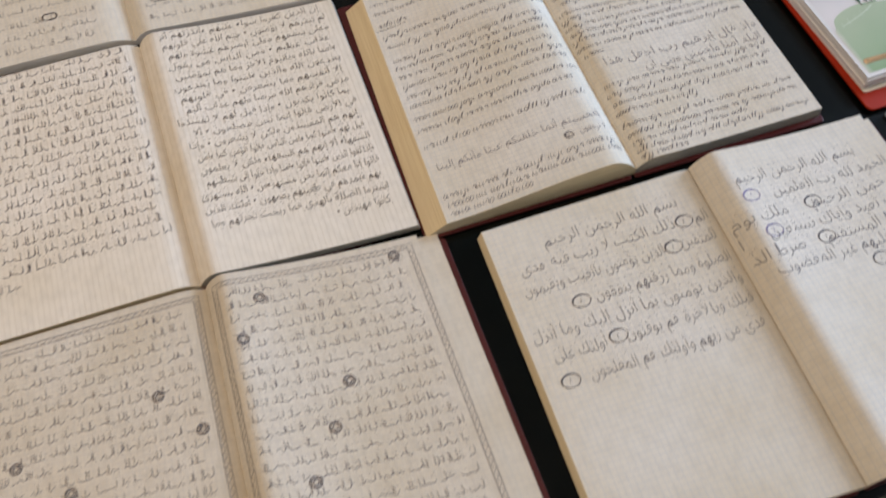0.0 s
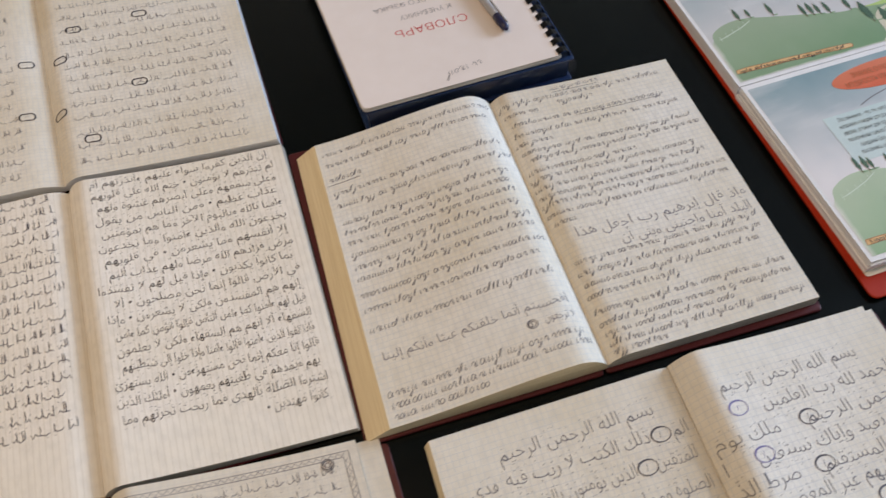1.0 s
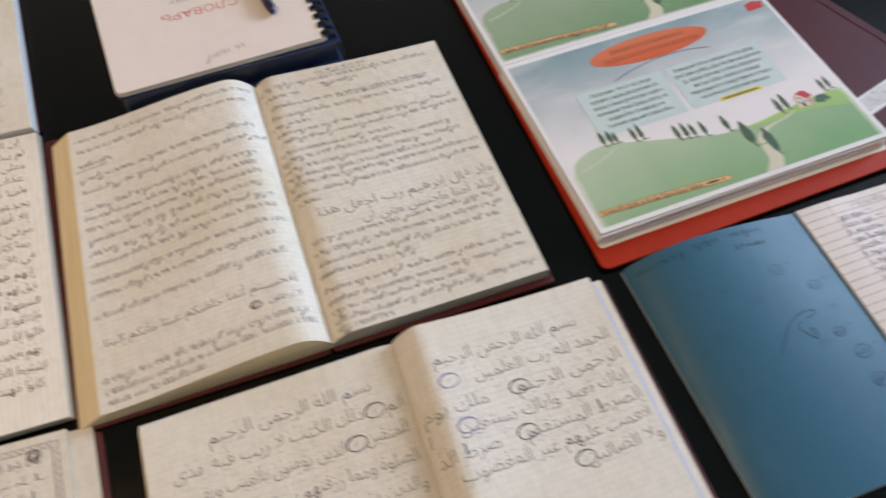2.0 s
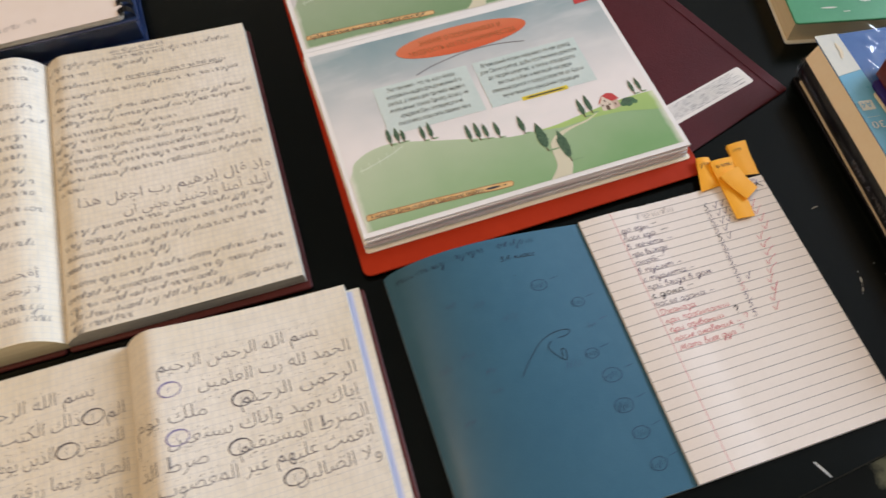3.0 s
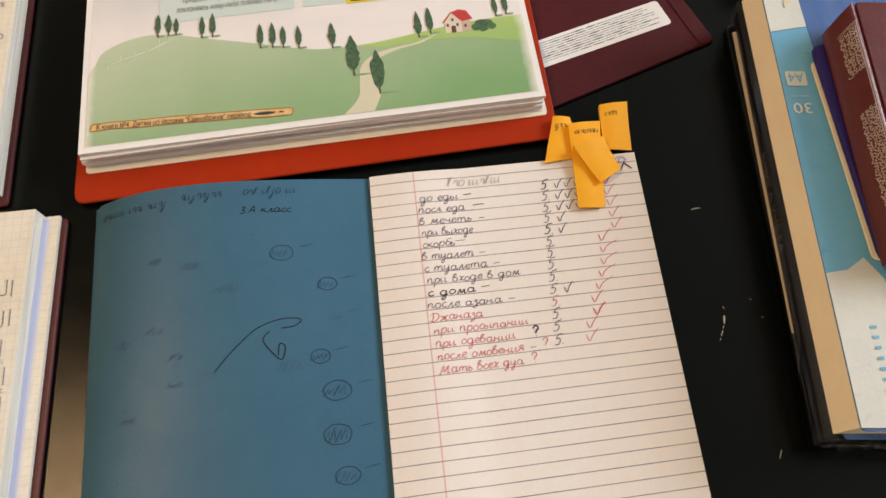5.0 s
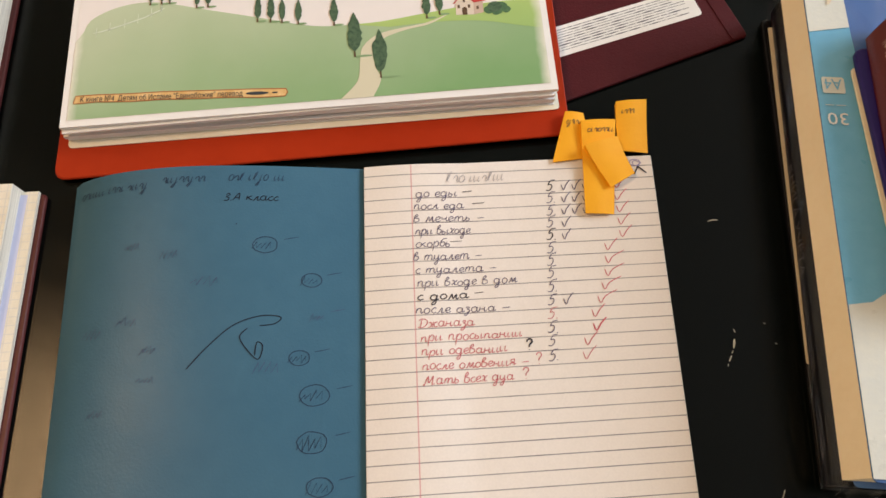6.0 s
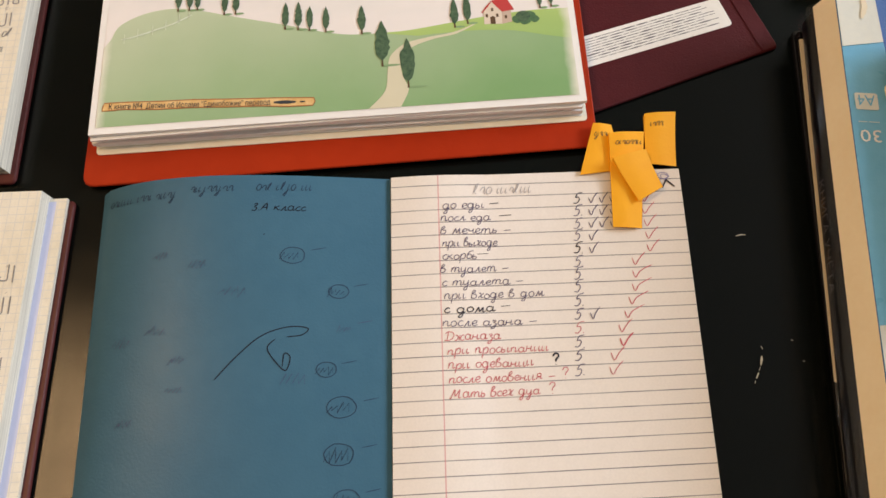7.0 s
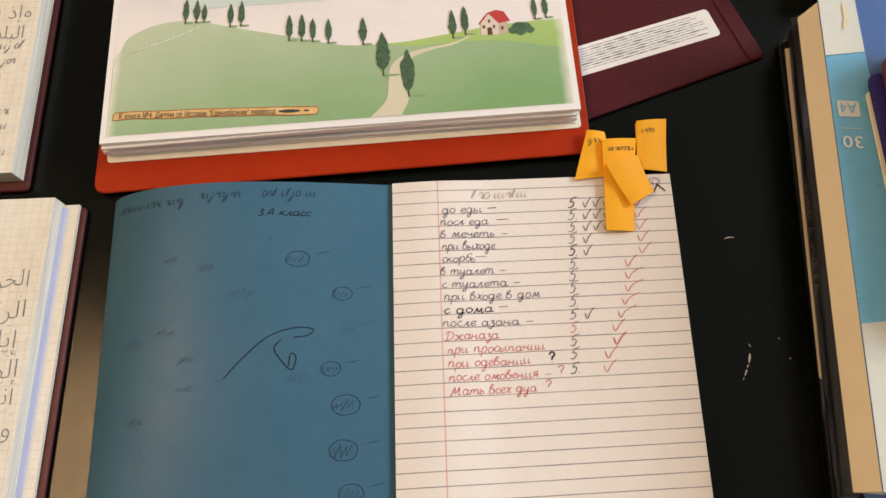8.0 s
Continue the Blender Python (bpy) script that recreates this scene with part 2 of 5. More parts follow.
def flat(name, sheet, outline, material, parent, up=0.0002, label=""):
    """A printed or pasted shape on a sheet, by its outline in metres."""
    bm = bmesh.new()
    f = bm.faces.new([bm.verts.new(sheet.m(x, y, up)) for x, y in outline])
    bmesh.ops.triangulate(bm, faces=[f])
    bmesh.ops.recalc_face_normals(bm, faces=bm.faces)
    for f in bm.faces:
        if f.normal.z < 0:
            f.normal_flip()
    return link(name, bm, material, parent, label)


def stroke_faces(bm, sheet, pts, width, up=0.0002):
    """A pen stroke: a ribbon along points in metres, thin at its ends."""
    fine = [pts[0]]
    for a, b in zip(pts, pts[1:]):
        steps = max(1, int(math.hypot(b[0] - a[0], b[1] - a[1]) / 0.004))
        fine += [(lerp(a[0], b[0], j / steps), lerp(a[1], b[1], j / steps)) for j in range(1, steps + 1)]
    pts = fine
    n = len(pts)
    prev = None
    for k, (x, y) in enumerate(pts):
        a, b = pts[max(k - 1, 0)], pts[min(k + 1, n - 1)]
        dx, dy = b[0] - a[0], b[1] - a[1]
        d = math.hypot(dx, dy) or 1.0
        w = width * (0.45 if k in (0, n - 1) else 1.0) / 2
        ox, oy = -dy / d * w, dx / d * w
        pair = (bm.verts.new(sheet.m(x + ox, y + oy, up)), bm.verts.new(sheet.m(x - ox, y - oy, up)))
        if prev:
            bm.faces.new((prev[0], prev[1], pair[1], pair[0]))
        prev = pair


def strokes(name, sheet, lists, width, material, parent, up=0.0002, label=""):
    bm = bmesh.new()
    for pts in lists:
        stroke_faces(bm, sheet, pts, width, up)
    ob = link(name, bm, material, parent, label)
    if len(lists) > 3:
        ob["kind"] = "stuff"
    return ob


rng = random.Random(7)


def smooth_line(pts, n=6):
    out = []
    for k in range(len(pts) - 1):
        p0, p1, p2, p3 = pts[max(k - 1, 0)], pts[k], pts[k + 1], pts[min(k + 2, len(pts) - 1)]
        for j in range(n):
            t = j / n
            out.append(tuple(0.5 * (2 * p1[a] + (p2[a] - p0[a]) * t + (2 * p0[a] - 5 * p1[a] + 4 * p2[a] - p3[a]) * t * t + (3 * p1[a] - p0[a] - 3 * p2[a] + p3[a]) * t ** 3) for a in (0, 1)))
    return out + [pts[-1]]


def bowl(x, w=0.75):
    return [(x + w * (0.5 + 0.5 * math.cos(a)), 0.5 + 0.5 * math.sin(a)) for a in (0.8 + k * 0.9 for k in range(8))]


def hook(x, top=1.0):
    return [(x, top), (x, 0.28), (x + 0.12, 0.02), (x + 0.36, 0.25)]


def stem(x, low=0.0, top=1.0):
    return [(x, top), (x, low)]


def arch(x, w=0.6):
    return [(x, 0.45), (x + 0.3 * w, 0.92), (x + 0.75 * w, 0.98), (x + w, 0.7), (x + w, 0.25), (x + w + 0.12, 0.02), (x + w + 0.34, 0.25)]


def tail(x):
    return [(x, 1), (x, -0.45), (x - 0.22, -0.9), (x - 0.48, -0.75), (x - 0.2, -0.25), (x + 0.3, 0.2)]


# joined pen letters: how far each one runs and its strokes, in heights of a small letter
CURSIVE = {}
CURSIVE["а"] = 1.15, [bowl(0), hook(0.75)]
CURSIVE["б"] = 0.95, [bowl(0), [(0.06, 0.6), (0.1, 1.2), (0.4, 1.65), (0.85, 1.7)]]
CURSIVE["в"] = 0.95, [[(0, 0.05), (0.02, 1.3), (0.28, 1.7), (0.42, 1.4), (0.1, 0.95), (0.6, 0.75), (0.7, 0.3), (0.4, 0), (0.03, 0.1)]]
CURSIVE["д"] = 1.15, [bowl(0), tail(0.75)]
CURSIVE["е"] = 0.85, [[(0, 0.4), (0.5, 0.55), (0.6, 0.85), (0.35, 1), (0.05, 0.7), (0.05, 0.3), (0.35, 0), (0.78, 0.25)]]
CURSIVE["ж"] = 1.45, [[(0, 0.9), (0.3, 0.9), (0.45, 0.5), (0.25, 0.05), (0, 0.1)], stem(0.65), [(1.3, 0.9), (1, 0.95), (0.82, 0.5), (1, 0.05), (1.38, 0.15)]]
CURSIVE["з"] = 0.85, [[(0.05, 0.8), (0.3, 1), (0.55, 0.8), (0.25, 0.55), (0.6, 0.3), (0.5, -0.5), (0.2, -0.8), (0.05, -0.6), (0.4, -0.2), (0.8, 0.2)]]
CURSIVE["и"] = 1.15, [hook(0), hook(0.65)]
CURSIVE["к"] = 0.95, [stem(0), [(0.62, 1), (0.1, 0.5), (0.4, 0.42), (0.6, 0.05), (0.85, 0.15)]]
CURSIVE["л"] = 1.05, [[(0, 0.05), (0.15, 0.1), (0.52, 1)], hook(0.6)]
CURSIVE["м"] = 1.35, [[(0, 0.05), (0.15, 0.1), (0.38, 1), (0.58, 0.1), (0.88, 1)], hook(0.95)]
CURSIVE["н"] = 1.15, [stem(0), [(0, 0.5), (0.65, 0.52)], hook(0.65)]
CURSIVE["о"] = 0.95, [bowl(0)]
CURSIVE["п"] = 1.1, [stem(0.05), arch(0.05)]
CURSIVE["р"] = 1.0, [stem(0.05, -0.85), [(0.05, 0.5), (0.3, 0.95), (0.6, 0.95), (0.75, 0.5), (0.6, 0.05), (0.2, 0.05)]]
CURSIVE["с"] = 0.8, [[(0.6, 0.85), (0.35, 1), (0.05, 0.65), (0.05, 0.3), (0.35, 0), (0.72, 0.2)]]
CURSIVE["т"] = 1.6, [stem(0.05), [(0.05, 0.5), (0.3, 1), (0.55, 0.85), (0.55, 0)], arch(0.55)]
CURSIVE["у"] = 1.05, [[(0, 1), (0.02, 0.4), (0.25, 0.1), (0.6, 0.45), (0.65, 1)], tail(0.65)]
CURSIVE["х"] = 0.9, [[(0, 0.9), (0.25, 1), (0.4, 0.5), (0.5, 0.05), (0.82, 0.12)], [(0.75, 1), (0.4, 0.5), (0, 0)]]
CURSIVE["ч"] = 1.0, [[(0, 1), (0.05, 0.55), (0.35, 0.45), (0.65, 0.7)], hook(0.65)]
CURSIVE["ы"] = 1.3, [[(0, 1), (0, 0.05), (0.35, 0), (0.5, 0.3), (0.3, 0.55), (0, 0.45)], hook(0.85)]
CURSIVE["ь"] = 0.75, [[(0, 1), (0, 0.05), (0.35, 0), (0.5, 0.3), (0.3, 0.55), (0, 0.45)]]
CURSIVE["я"] = 1.0, [[(0, 0.02), (0.25, 0.4), (0.65, 0.45)], [(0.65, 0.48), (0.2, 0.6), (0.2, 0.95), (0.65, 1), (0.65, 0.15), (0.95, 0.25)]]
CURSIVE["Д"] = 1.6, [stem(0.45, 0.05, 1.7), [(0, 1.4), (0.4, 1.75), (1.1, 1.55), (1.35, 0.9), (1.05, 0.2), (0.5, 0), (0.05, 0.15)]]
CURSIVE["М"] = 1.95, [[(0, 0.15), (0.2, 0), (0.55, 1.7), (0.8, 0.35), (1.3, 1.7)], hook(1.35, 1.7)]
CURSIVE["А"] = 1.2, [[(0, 0), (0.6, 1.6), (0.9, 0)], [(0.25, 0.6), (0.8, 0.62)]]
CURSIVE["5"] = 1.05, [[(0.3, 1.6), (0.12, 0.95), (0.5, 1.0), (0.75, 0.6), (0.5, 0.05), (0, 0.1)], [(0.3, 1.6), (0.95, 1.68)]]
CURSIVE["3"] = 0.95, [[(0.1, 1.35), (0.45, 1.6), (0.65, 1.3), (0.25, 0.9), (0.7, 0.6), (0.5, 0.05), (0, 0.15)]]
CURSIVE["."] = 0.4, [[(0.1, 0), (0.22, 0.04)]]
CURSIVE["–"] = 1.2, [[(0.1, 0.45), (1.1, 0.52)]]
CURSIVE[" "] = 0.7, []


def pen_write(name, sheet, body, x, y, h, material, parent, width=None, slant=0.22, nib=0.00045, tilt=0.0, up=0.0002):
    """Joined handwriting on a sheet; h is the height of a small letter, width the run of the whole line."""
    run = sum(CURSIVE[ch][0] for ch in body)
    k = width / run if width else h
    lists, px = [], 0.0
    for ch in body:
        step, parts = CURSIVE[ch]
        lift, size = rng.uniform(-0.09, 0.09), rng.uniform(0.9, 1.1)
        for pts in parts:
            row = smooth_line([((px + a) * k + b * slant * h, (b * size + lift) * h) for a, b in pts], 4)
            lists.append([(x + a, y + b + a * tilt) for a, b in row])
        px += step * rng.uniform(0.96, 1.04)
    return strokes(name, sheet, lists, nib, material, parent, up)


def pen_bars(x0, x1, y, h, tall=0.16, slant=0.3, tilt=0.0):
    """Unreadable handwriting: broken runs of hooks, bows and loops of the line's length and height."""
    out, x = [], x0
    while x < x1 - 0.005:
        end = min(x + rng.uniform(0.006, 0.026), x1)
        while x < end:
            shape = rng.choice((hook, hook, hook, bowl, arch, arch))(0.0)
            k, size = h * rng.uniform(0.8, 1.05), h * rng.uniform(0.85, 1.1)
            if rng.random() < tall:
                shape = tail(0.3) if rng.random() < 0.45 else [(0, 0.1), (0.1, 1.3), (0.35, 1.6), (0.3, 1.1), (0.1, 0.3), (0.4, 0.05)]
            out.append([(x + a * k + b * slant * size, y + b * size + (x + a * k) * tilt) for a, b in shape])
            x += k * (0.62 if len(shape) < 6 else 0.85)
        x += rng.uniform(0.0016, 0.0032)
    return out


def arab_bars(x0, x1, y, h):
    """Unreadable Arabic handwriting: baseline bars with a few uprights and points."""
    out, x = [], x0
    while x < x1 - 0.005:
        length = min(rng.uniform(0.006, 0.02), x1 - x)
        pts, px = [], 0.0
        while px < length:
            pts.append((x + px, y + h * rng.choice((0, 0, 0.05, 0.28, 0.3, -0.15))))
            px += rng.uniform(0.0012, 0.0024)
        if len(pts) > 1:
            out.append(pts)
        for _ in range(rng.randint(1, 3)):
            ux = x + rng.uniform(0, length)
            out.append([(ux, y), (ux + 0.0002, y + h * 0.5), (ux - 0.0003, y + h * rng.uniform(0.85, 1.1))])
        for _ in range(rng.randint(1, 3)):
            ux, uy = x + rng.uniform(0, length), y + h * rng.choice((0.6, 0.75, 1.1, -0.35))
            out.append([(ux, uy), (ux + 0.0012, uy + 0.0004)])
        x += length + rng.uniform(0.0012, 0.0028)
    return out


ARABIC = {}
for first, letters in ((0xFE80, "ء1آ2أ2ؤ2إ2ئ4ا2ب4ة2ت4ث4ج4ح4خ4د2ذ2ر2ز2س4ش4ص4ض4ط4ظ4ع4غ4ف4ق4ك4ل4م4ن4ه4و2ى2ي4"),):
    code = first
    for ch, n in zip(letters[::2], letters[1::2]):
        ARABIC[ch] = (code, int(n))
        code += int(n)
LAM_ALEF = {"آ": 0xFEF5, "أ": 0xFEF7, "إ": 0xFEF9, "ا": 0xFEFB}


def shaped(words):
    """Arabic letters in their joined forms, set out from left to right for the font."""
    out, i, joined = [], 0, False
    while i < len(words):
        ch = words[i]
        nxt = words[i + 1] if i + 1 < len(words) else ""
        if ch == "ل" and nxt in LAM_ALEF:
            out.append(chr(LAM_ALEF[nxt] + (1 if joined else 0)))
            joined, i = False, i + 2
            continue
        if ch not in ARABIC:
            out.append(ch)
            joined, i = False, i + 1
            continue
        code, n = ARABIC[ch]
        on = n == 4 and nxt in ARABIC and nxt != "ء"
        form = (3 if on else 1) if joined else (2 if on else 0)
        out.append(chr(code + (form if n > 1 else 0)))
        joined, i = on, i + 1
    return "".join(reversed(out))


def letters(body, size, shear=0.0, thin=0.0):
    """The font's outlines as points and faces. The font's own small en fills in, so it is made of two stems and a bar."""
    c = bpy.data.curves.new("lettering", "FONT")
    c.body, c.size, c.resolution_u, c.offset = body.replace("н", "п"), size, 2, thin * size
    spots = [k for k, ch in enumerate(body) if ch == "н"]
    for k in range(len(spots) + 1):
        c.materials.append(None)
    for k, at in enumerate(spots):
        c.body_format[at].material_index = k + 1
    ob = bpy.data.objects.new("lettering", c)
    me = bpy.data.meshes.new_from_object(ob)
    pts = [tuple(v.co[:2]) for v in me.vertices]
    faces = [tuple(p.vertices) for p in me.polygons if p.material_index == 0]
    for k in range(len(spots)):
        own = [pts[v] for p in me.polygons if p.material_index == k + 1 for v in p.vertices]
        if own:
            x0, x1 = min(p[0] for p in own), max(p[0] for p in own)
            y0, y1 = min(p[1] for p in own), max(p[1] for p in own)
            t = min(x for x, _ in own if x > x0 + 0.02 * size) - x0
            mid = (y0 + y1) / 2
            for xa, xb, ya, yb in ((x0, x0 + t, y0, y1), (x1 - t, x1, y0, y1), (x0 + t, x1 - t, mid - t * 0.4, mid + t * 0.4)):
                n = len(pts)
                pts += [(xa, ya), (xb, ya), (xb, yb), (xa, yb)]
                faces.append((n, n + 1, n + 2, n + 3))
    pts = [(px + py * shear, py) for px, py in pts]
    bpy.data.objects.remove(ob)
    bpy.data.curves.remove(c)
    bpy.data.meshes.remove(me)
    return pts, faces


def write(name, sheet, body, x, y, size, material, parent, width=None, right=None, centre=None, shear=0.0, tilt=0.0, turn=False, wobble=0.0, up=0.0002, thin=0.0):
    """Lettering on a sheet with its baseline at x, y. width: fit to that width; right / centre: where it ends or is centred; turn: upside down."""
    pts, faces = letters(body, size, shear, thin)
    if not pts:
        return None
    lo, hi = min(p[0] for p in pts), max(p[0] for p in pts)
    k = width / (hi - lo) if width else 1.0
    run = (hi - lo) * k
    x = right - run if right is not None else centre - run / 2 if centre is not None else x
    me = bpy.data.meshes.new(name)
    co = []
    for px, py in pts:
        a, b = (px - lo) * k, py
        b += a * tilt + wobble * (math.sin(a * 310 + y * 900) + 0.6 * math.sin(a * 127 + y * 333))
        if turn:
            a, b = run - a, -b
        co.append(sheet.m(x + a, y + b, up))
    me.from_pydata(co, [], faces)
    me.materials.append(material)
    ob = new(name, me)
    ob.parent = parent
    ob["kind"] = "stuff"
    return ob


def vowels(sheet, x0, x1, y, size, material, parent):
    """Short slanting vowel dashes above and below a line of verse."""
    dashes, x = [], x0 + 0.002
    while x < x1:
        yy = y + size * (rng.uniform(0.55, 0.9) if rng.random() < 0.75 else rng.uniform(-0.35, -0.15))
        dashes.append([(x, yy), (x + rng.uniform(0.0012, 0.0026), yy + rng.uniform(0.0003, 0.0012))])
        x += rng.uniform(0.003, 0.008)
    strokes("vowel_dash", sheet, dashes, 0.0005, material, parent, 0.0002)["kind"] = "stuff"


def ring_pts(cx, cy, rx, ry, n=18, jitter=0.0):
    return [(cx + rx * math.cos(2 * math.pi * k / n + 0.3) * (1 + rng.uniform(-jitter, jitter)), cy + ry * math.sin(2 * math.pi * k / n + 0.3) * (1 + rng.uniform(-jitter, jitter))) for k in range(n + 2)]


def box_mesh(name, x0, x1, y0, y1, z0, z1, material, parent=None, label=""):
    return board(name, [(x0, y0), (x1, y0), (x1, y1), (x0, y1)], z0, z1, material, parent, label, 0.002, 0.002)


# ---- the room ----
def wall_with_hole(name, x, y0, y1, z0, z1, hole, material):
    bm = bmesh.new()
    hy0, hy1, hz0, hz1 = hole
    for a0, a1, b0, b1 in ((y0, hy0, z0, z1), (hy1, y1, z0, z1), (hy0, hy1, z0, hz0), (hy0, hy1, hz1, z1)):
        bmesh.ops.create_cube(bm, size=1, matrix=Matrix.Translation((x, (a0 + a1) / 2, (b0 + b1) / 2)) @ Matrix.Diagonal((0.2, a1 - a0, b1 - b0, 1)))
    return tagged(link(name, bm, material), "plain warm white plaster wall with a window", "wall", kind="structure")


def slab(name, lo, hi, material, label, category):
    bm = bmesh.new()
    c, d = [(a + b) / 2 for a, b in zip(lo, hi)], [b - a for a, b in zip(lo, hi)]
    bmesh.ops.create_cube(bm, size=1, matrix=Matrix.Translation(c) @ Matrix.Diagonal((*d, 1)))
    return tagged(link(name, bm, material), label, category, kind="structure")


M_WALL = worn("warm_plaster", (0.68, 0.58, 0.45), (0.62, 0.52, 0.40), 3.0, 0.85, 0.2, 150.0)
M_CEIL = worn("white_ceiling", (0.58, 0.56, 0.52), (0.54, 0.52, 0.48), 3.0, 0.9)
M_RUG = mat("dark_patterned_rug", (0.01, 0.01, 0.009), 0.95, spec=0.1)
rp = M_RUG.node_tree.nodes["Principled BSDF"]
rtc = M_RUG.node_tree.nodes.new("ShaderNodeTexCoord")
vor = nd(M_RUG, "ShaderNodeTexVoronoi", Scale=9.0)
wire(M_RUG, rtc.outputs["Object"], vor.inputs["Vector"])
leafy = maths(M_RUG, "ADD", vor.outputs["Distance"], maths(M_RUG, "MULTIPLY", noise_of(M_RUG, 40.0), 0.5))
wire(M_RUG, ramp(M_RUG, leafy, [(0.45, (0.16, 0.14, 0.08)), (0.62, (0.012, 0.012, 0.01))]), rp.inputs["Base Color"])
slab("floor", (-2.6, -2.6, -0.95), (4.3, 3.0, -0.75), M_RUG, "floor covered by a dark rug with pale leaf pattern", "floor")
slab("ceiling", (-2.6, -2.6, 2.35), (4.3, 3.0, 2.55), M_CEIL, "plain white ceiling", "ceiling")
slab("wall_west", (-2.8, -2.6, -0.95), (-2.6, 3.0, 2.55), M_WALL, "plain warm plaster wall", "wall")
slab("wall_north", (-2.8, 3.0, -0.95), (4.5, 3.2, 2.55), M_WALL, "plain warm plaster wall", "wall")
slab("wall_south", (-2.8, -2.8, -0.95), (4.5, -2.6, 2.55), M_WALL, "plain warm plaster wall", "wall")
wall_with_hole("wall_east", 4.4, -2.6, 3.0, -0.95, 2.55, (-0.6, 1.6, 0.9, 2.33), M_WALL)

# the table: a black top with a slightly skewed front edge, on four legs
table = thing("table", "large black table with a smooth satin top", "table")
board("tabletop", [(-1.25, -0.32), (1.05, -0.257), (1.03, 0.95), (-1.27, 0.90)], -0.035, 0.0, M_TABLE, table, r=0.003, corner=0.01)
for lx, ly in ((-1.15, -0.24), (0.95, -0.18), (0.93, 0.85), (-1.17, 0.8)):
    box_mesh("leg", lx - 0.03, lx + 0.03, ly - 0.03, ly + 0.03, -0.75, -0.035, M_TABLE, table)
TOP = Sheet([(-1, -1), (1, -1), (1, 1), (-1, 1)], 0.0)
marks = thing("chalk_marks", "small white scratches and specks on the black table", "scratch")


def on_table(pts):
    return [(x + 1, y + 1) for x, y in pts]


for width, pts in ((0.0013, [(0.3700, -0.1525), (0.3694, -0.1545), (0.3682, -0.1575)]), (0.0009, [(0.3676, -0.1585), (0.3665, -0.160)]), (0.0014, [(0.3660, -0.1612), (0.3640, -0.164)]), (0.0008, [(0.3632, -0.1652), (0.3625, -0.1665)]), (0.0016, [(0.246, -0.262), (0.249, -0.270), (0.251, -0.276)]),
                   (0.0008, [(0.371, -0.147), (0.3715, -0.149)]), (0.0008, [(0.374, -0.083), (0.377, -0.0825), (0.380, -0.083)]), (0.0008, [(0.388, -0.146), (0.389, -0.1465)]),
                   (0.0008, [(0.391, -0.158), (0.392, -0.1585)]), (0.0008, [(0.371, -0.236), (0.3735, -0.232)])):
    strokes("scratch", TOP, [on_table(pts)], width, M_SCRATCH, marks)


# ---- the open notebooks ----
def hump(edge, top, gutter, peak, side):
    """A page's rise towards the spine: side 1 has its spine at s = 1, side 0 at s = 0."""

    def z(s, t):
        d = 1 - s if side else s  # 0 at the spine
        f = min(d / peak, 1.0)
        if d < peak:
            return lerp(gutter, top, math.sin(f * math.pi / 2) ** 0.8)
        g = (d - peak) / (1 - peak)
        return lerp(top, edge, g * g * (3 - 2 * g) if side else 1 - (1 - g) ** 2.2)

    return z


def open_notebook(label, cover_l, cover_r, left, right, zl, zr, paper, cover_mat, flare_l=0.006, flare_r=0.002, cover_z=0.0035, edge=None):
    nb = thing("open_notebook", label, "notebook", "open notebooks on the table")
    board("cover", cover_l, 0.0, cover_z, cover_mat, nb)
    board("cover", cover_r, 0.0002, cover_z + 0.0002, cover_mat, nb)
    ls, rs = Sheet(left, zl), Sheet(right, zr)
    lp = block("left_page_block", ls, cover_z, [paper, edge or M_EDGE], nb, flare=(flare_l, 0, 0.0, 0.0))
    rp_ = block("right_page_block", rs, cover_z, [paper, edge or M_EDGE_GREY], nb, flare=(0, flare_r, 0.0, 0.0))
    return nb, ls, rs, lp, rp_


# squared notebook with Russian handwriting, dark red cover
nb, ls, rs, lp, rp_ = open_notebook(
    "open squared notebook with dark red cover and dense pencil handwriting",
    [(-0.430, 0.043), (-0.233, 0.025), (-0.206, 0.330), (-0.409, 0.353)],
    [(-0.231, 0.025), (-0.041, 0.007), (-0.013, 0.306), (-0.204, 0.330)],
    [(-0.408, 0.044), (-0.229, 0.029), (-0.203, 0.326), (-0.382, 0.341)],
    [(-0.229, 0.029), (-0.045, 0.014), (-0.018, 0.304), (-0.203, 0.326)],
    hump(0.016, 0.030, 0.010, 0.15, 1), hump(0.016, 0.020, 0.010, 0.10, 0), M_SQUARED, M_DARKRED, 0.020, 0.001)
LEFT_ROWS = [(280, 1), (266, 1), (248, 0.2), (231, 1), (216, 1), (196, 1), (184.5, 1), (173, 1), (160, 1), (146, 1), (134, 1), (117.5, 1), (103, 1), (83, 0.97), (24, 1), (14, 1), (5, 0.5)]
for n, (yy, part_) in enumerate(LEFT_ROWS):
    end = (ls.w - rng.uniform(0.004, 0.02)) * part_
    strokes("handwriting", ls, pen_bars(0.004 + rng.uniform(0, 0.003), end, yy / 1000, 0.0043 if n < 13 else 0.0048, tilt=0.02), 0.00066, I_HAND, lp)
strokes("handwriting", ls, [[(0.002, 0.244), (0.034, 0.246)]], 0.0006, I_GREY, lp)
write("handwriting", ls, shaped("أفحسبتم أنما خلقنكم عبثا وأنكم إلينا"), 0, 0.056, 0.0115, I_SOFT, lp, width=0.158, right=ls.w - 0.012, wobble=0.0005, thin=-0.012)
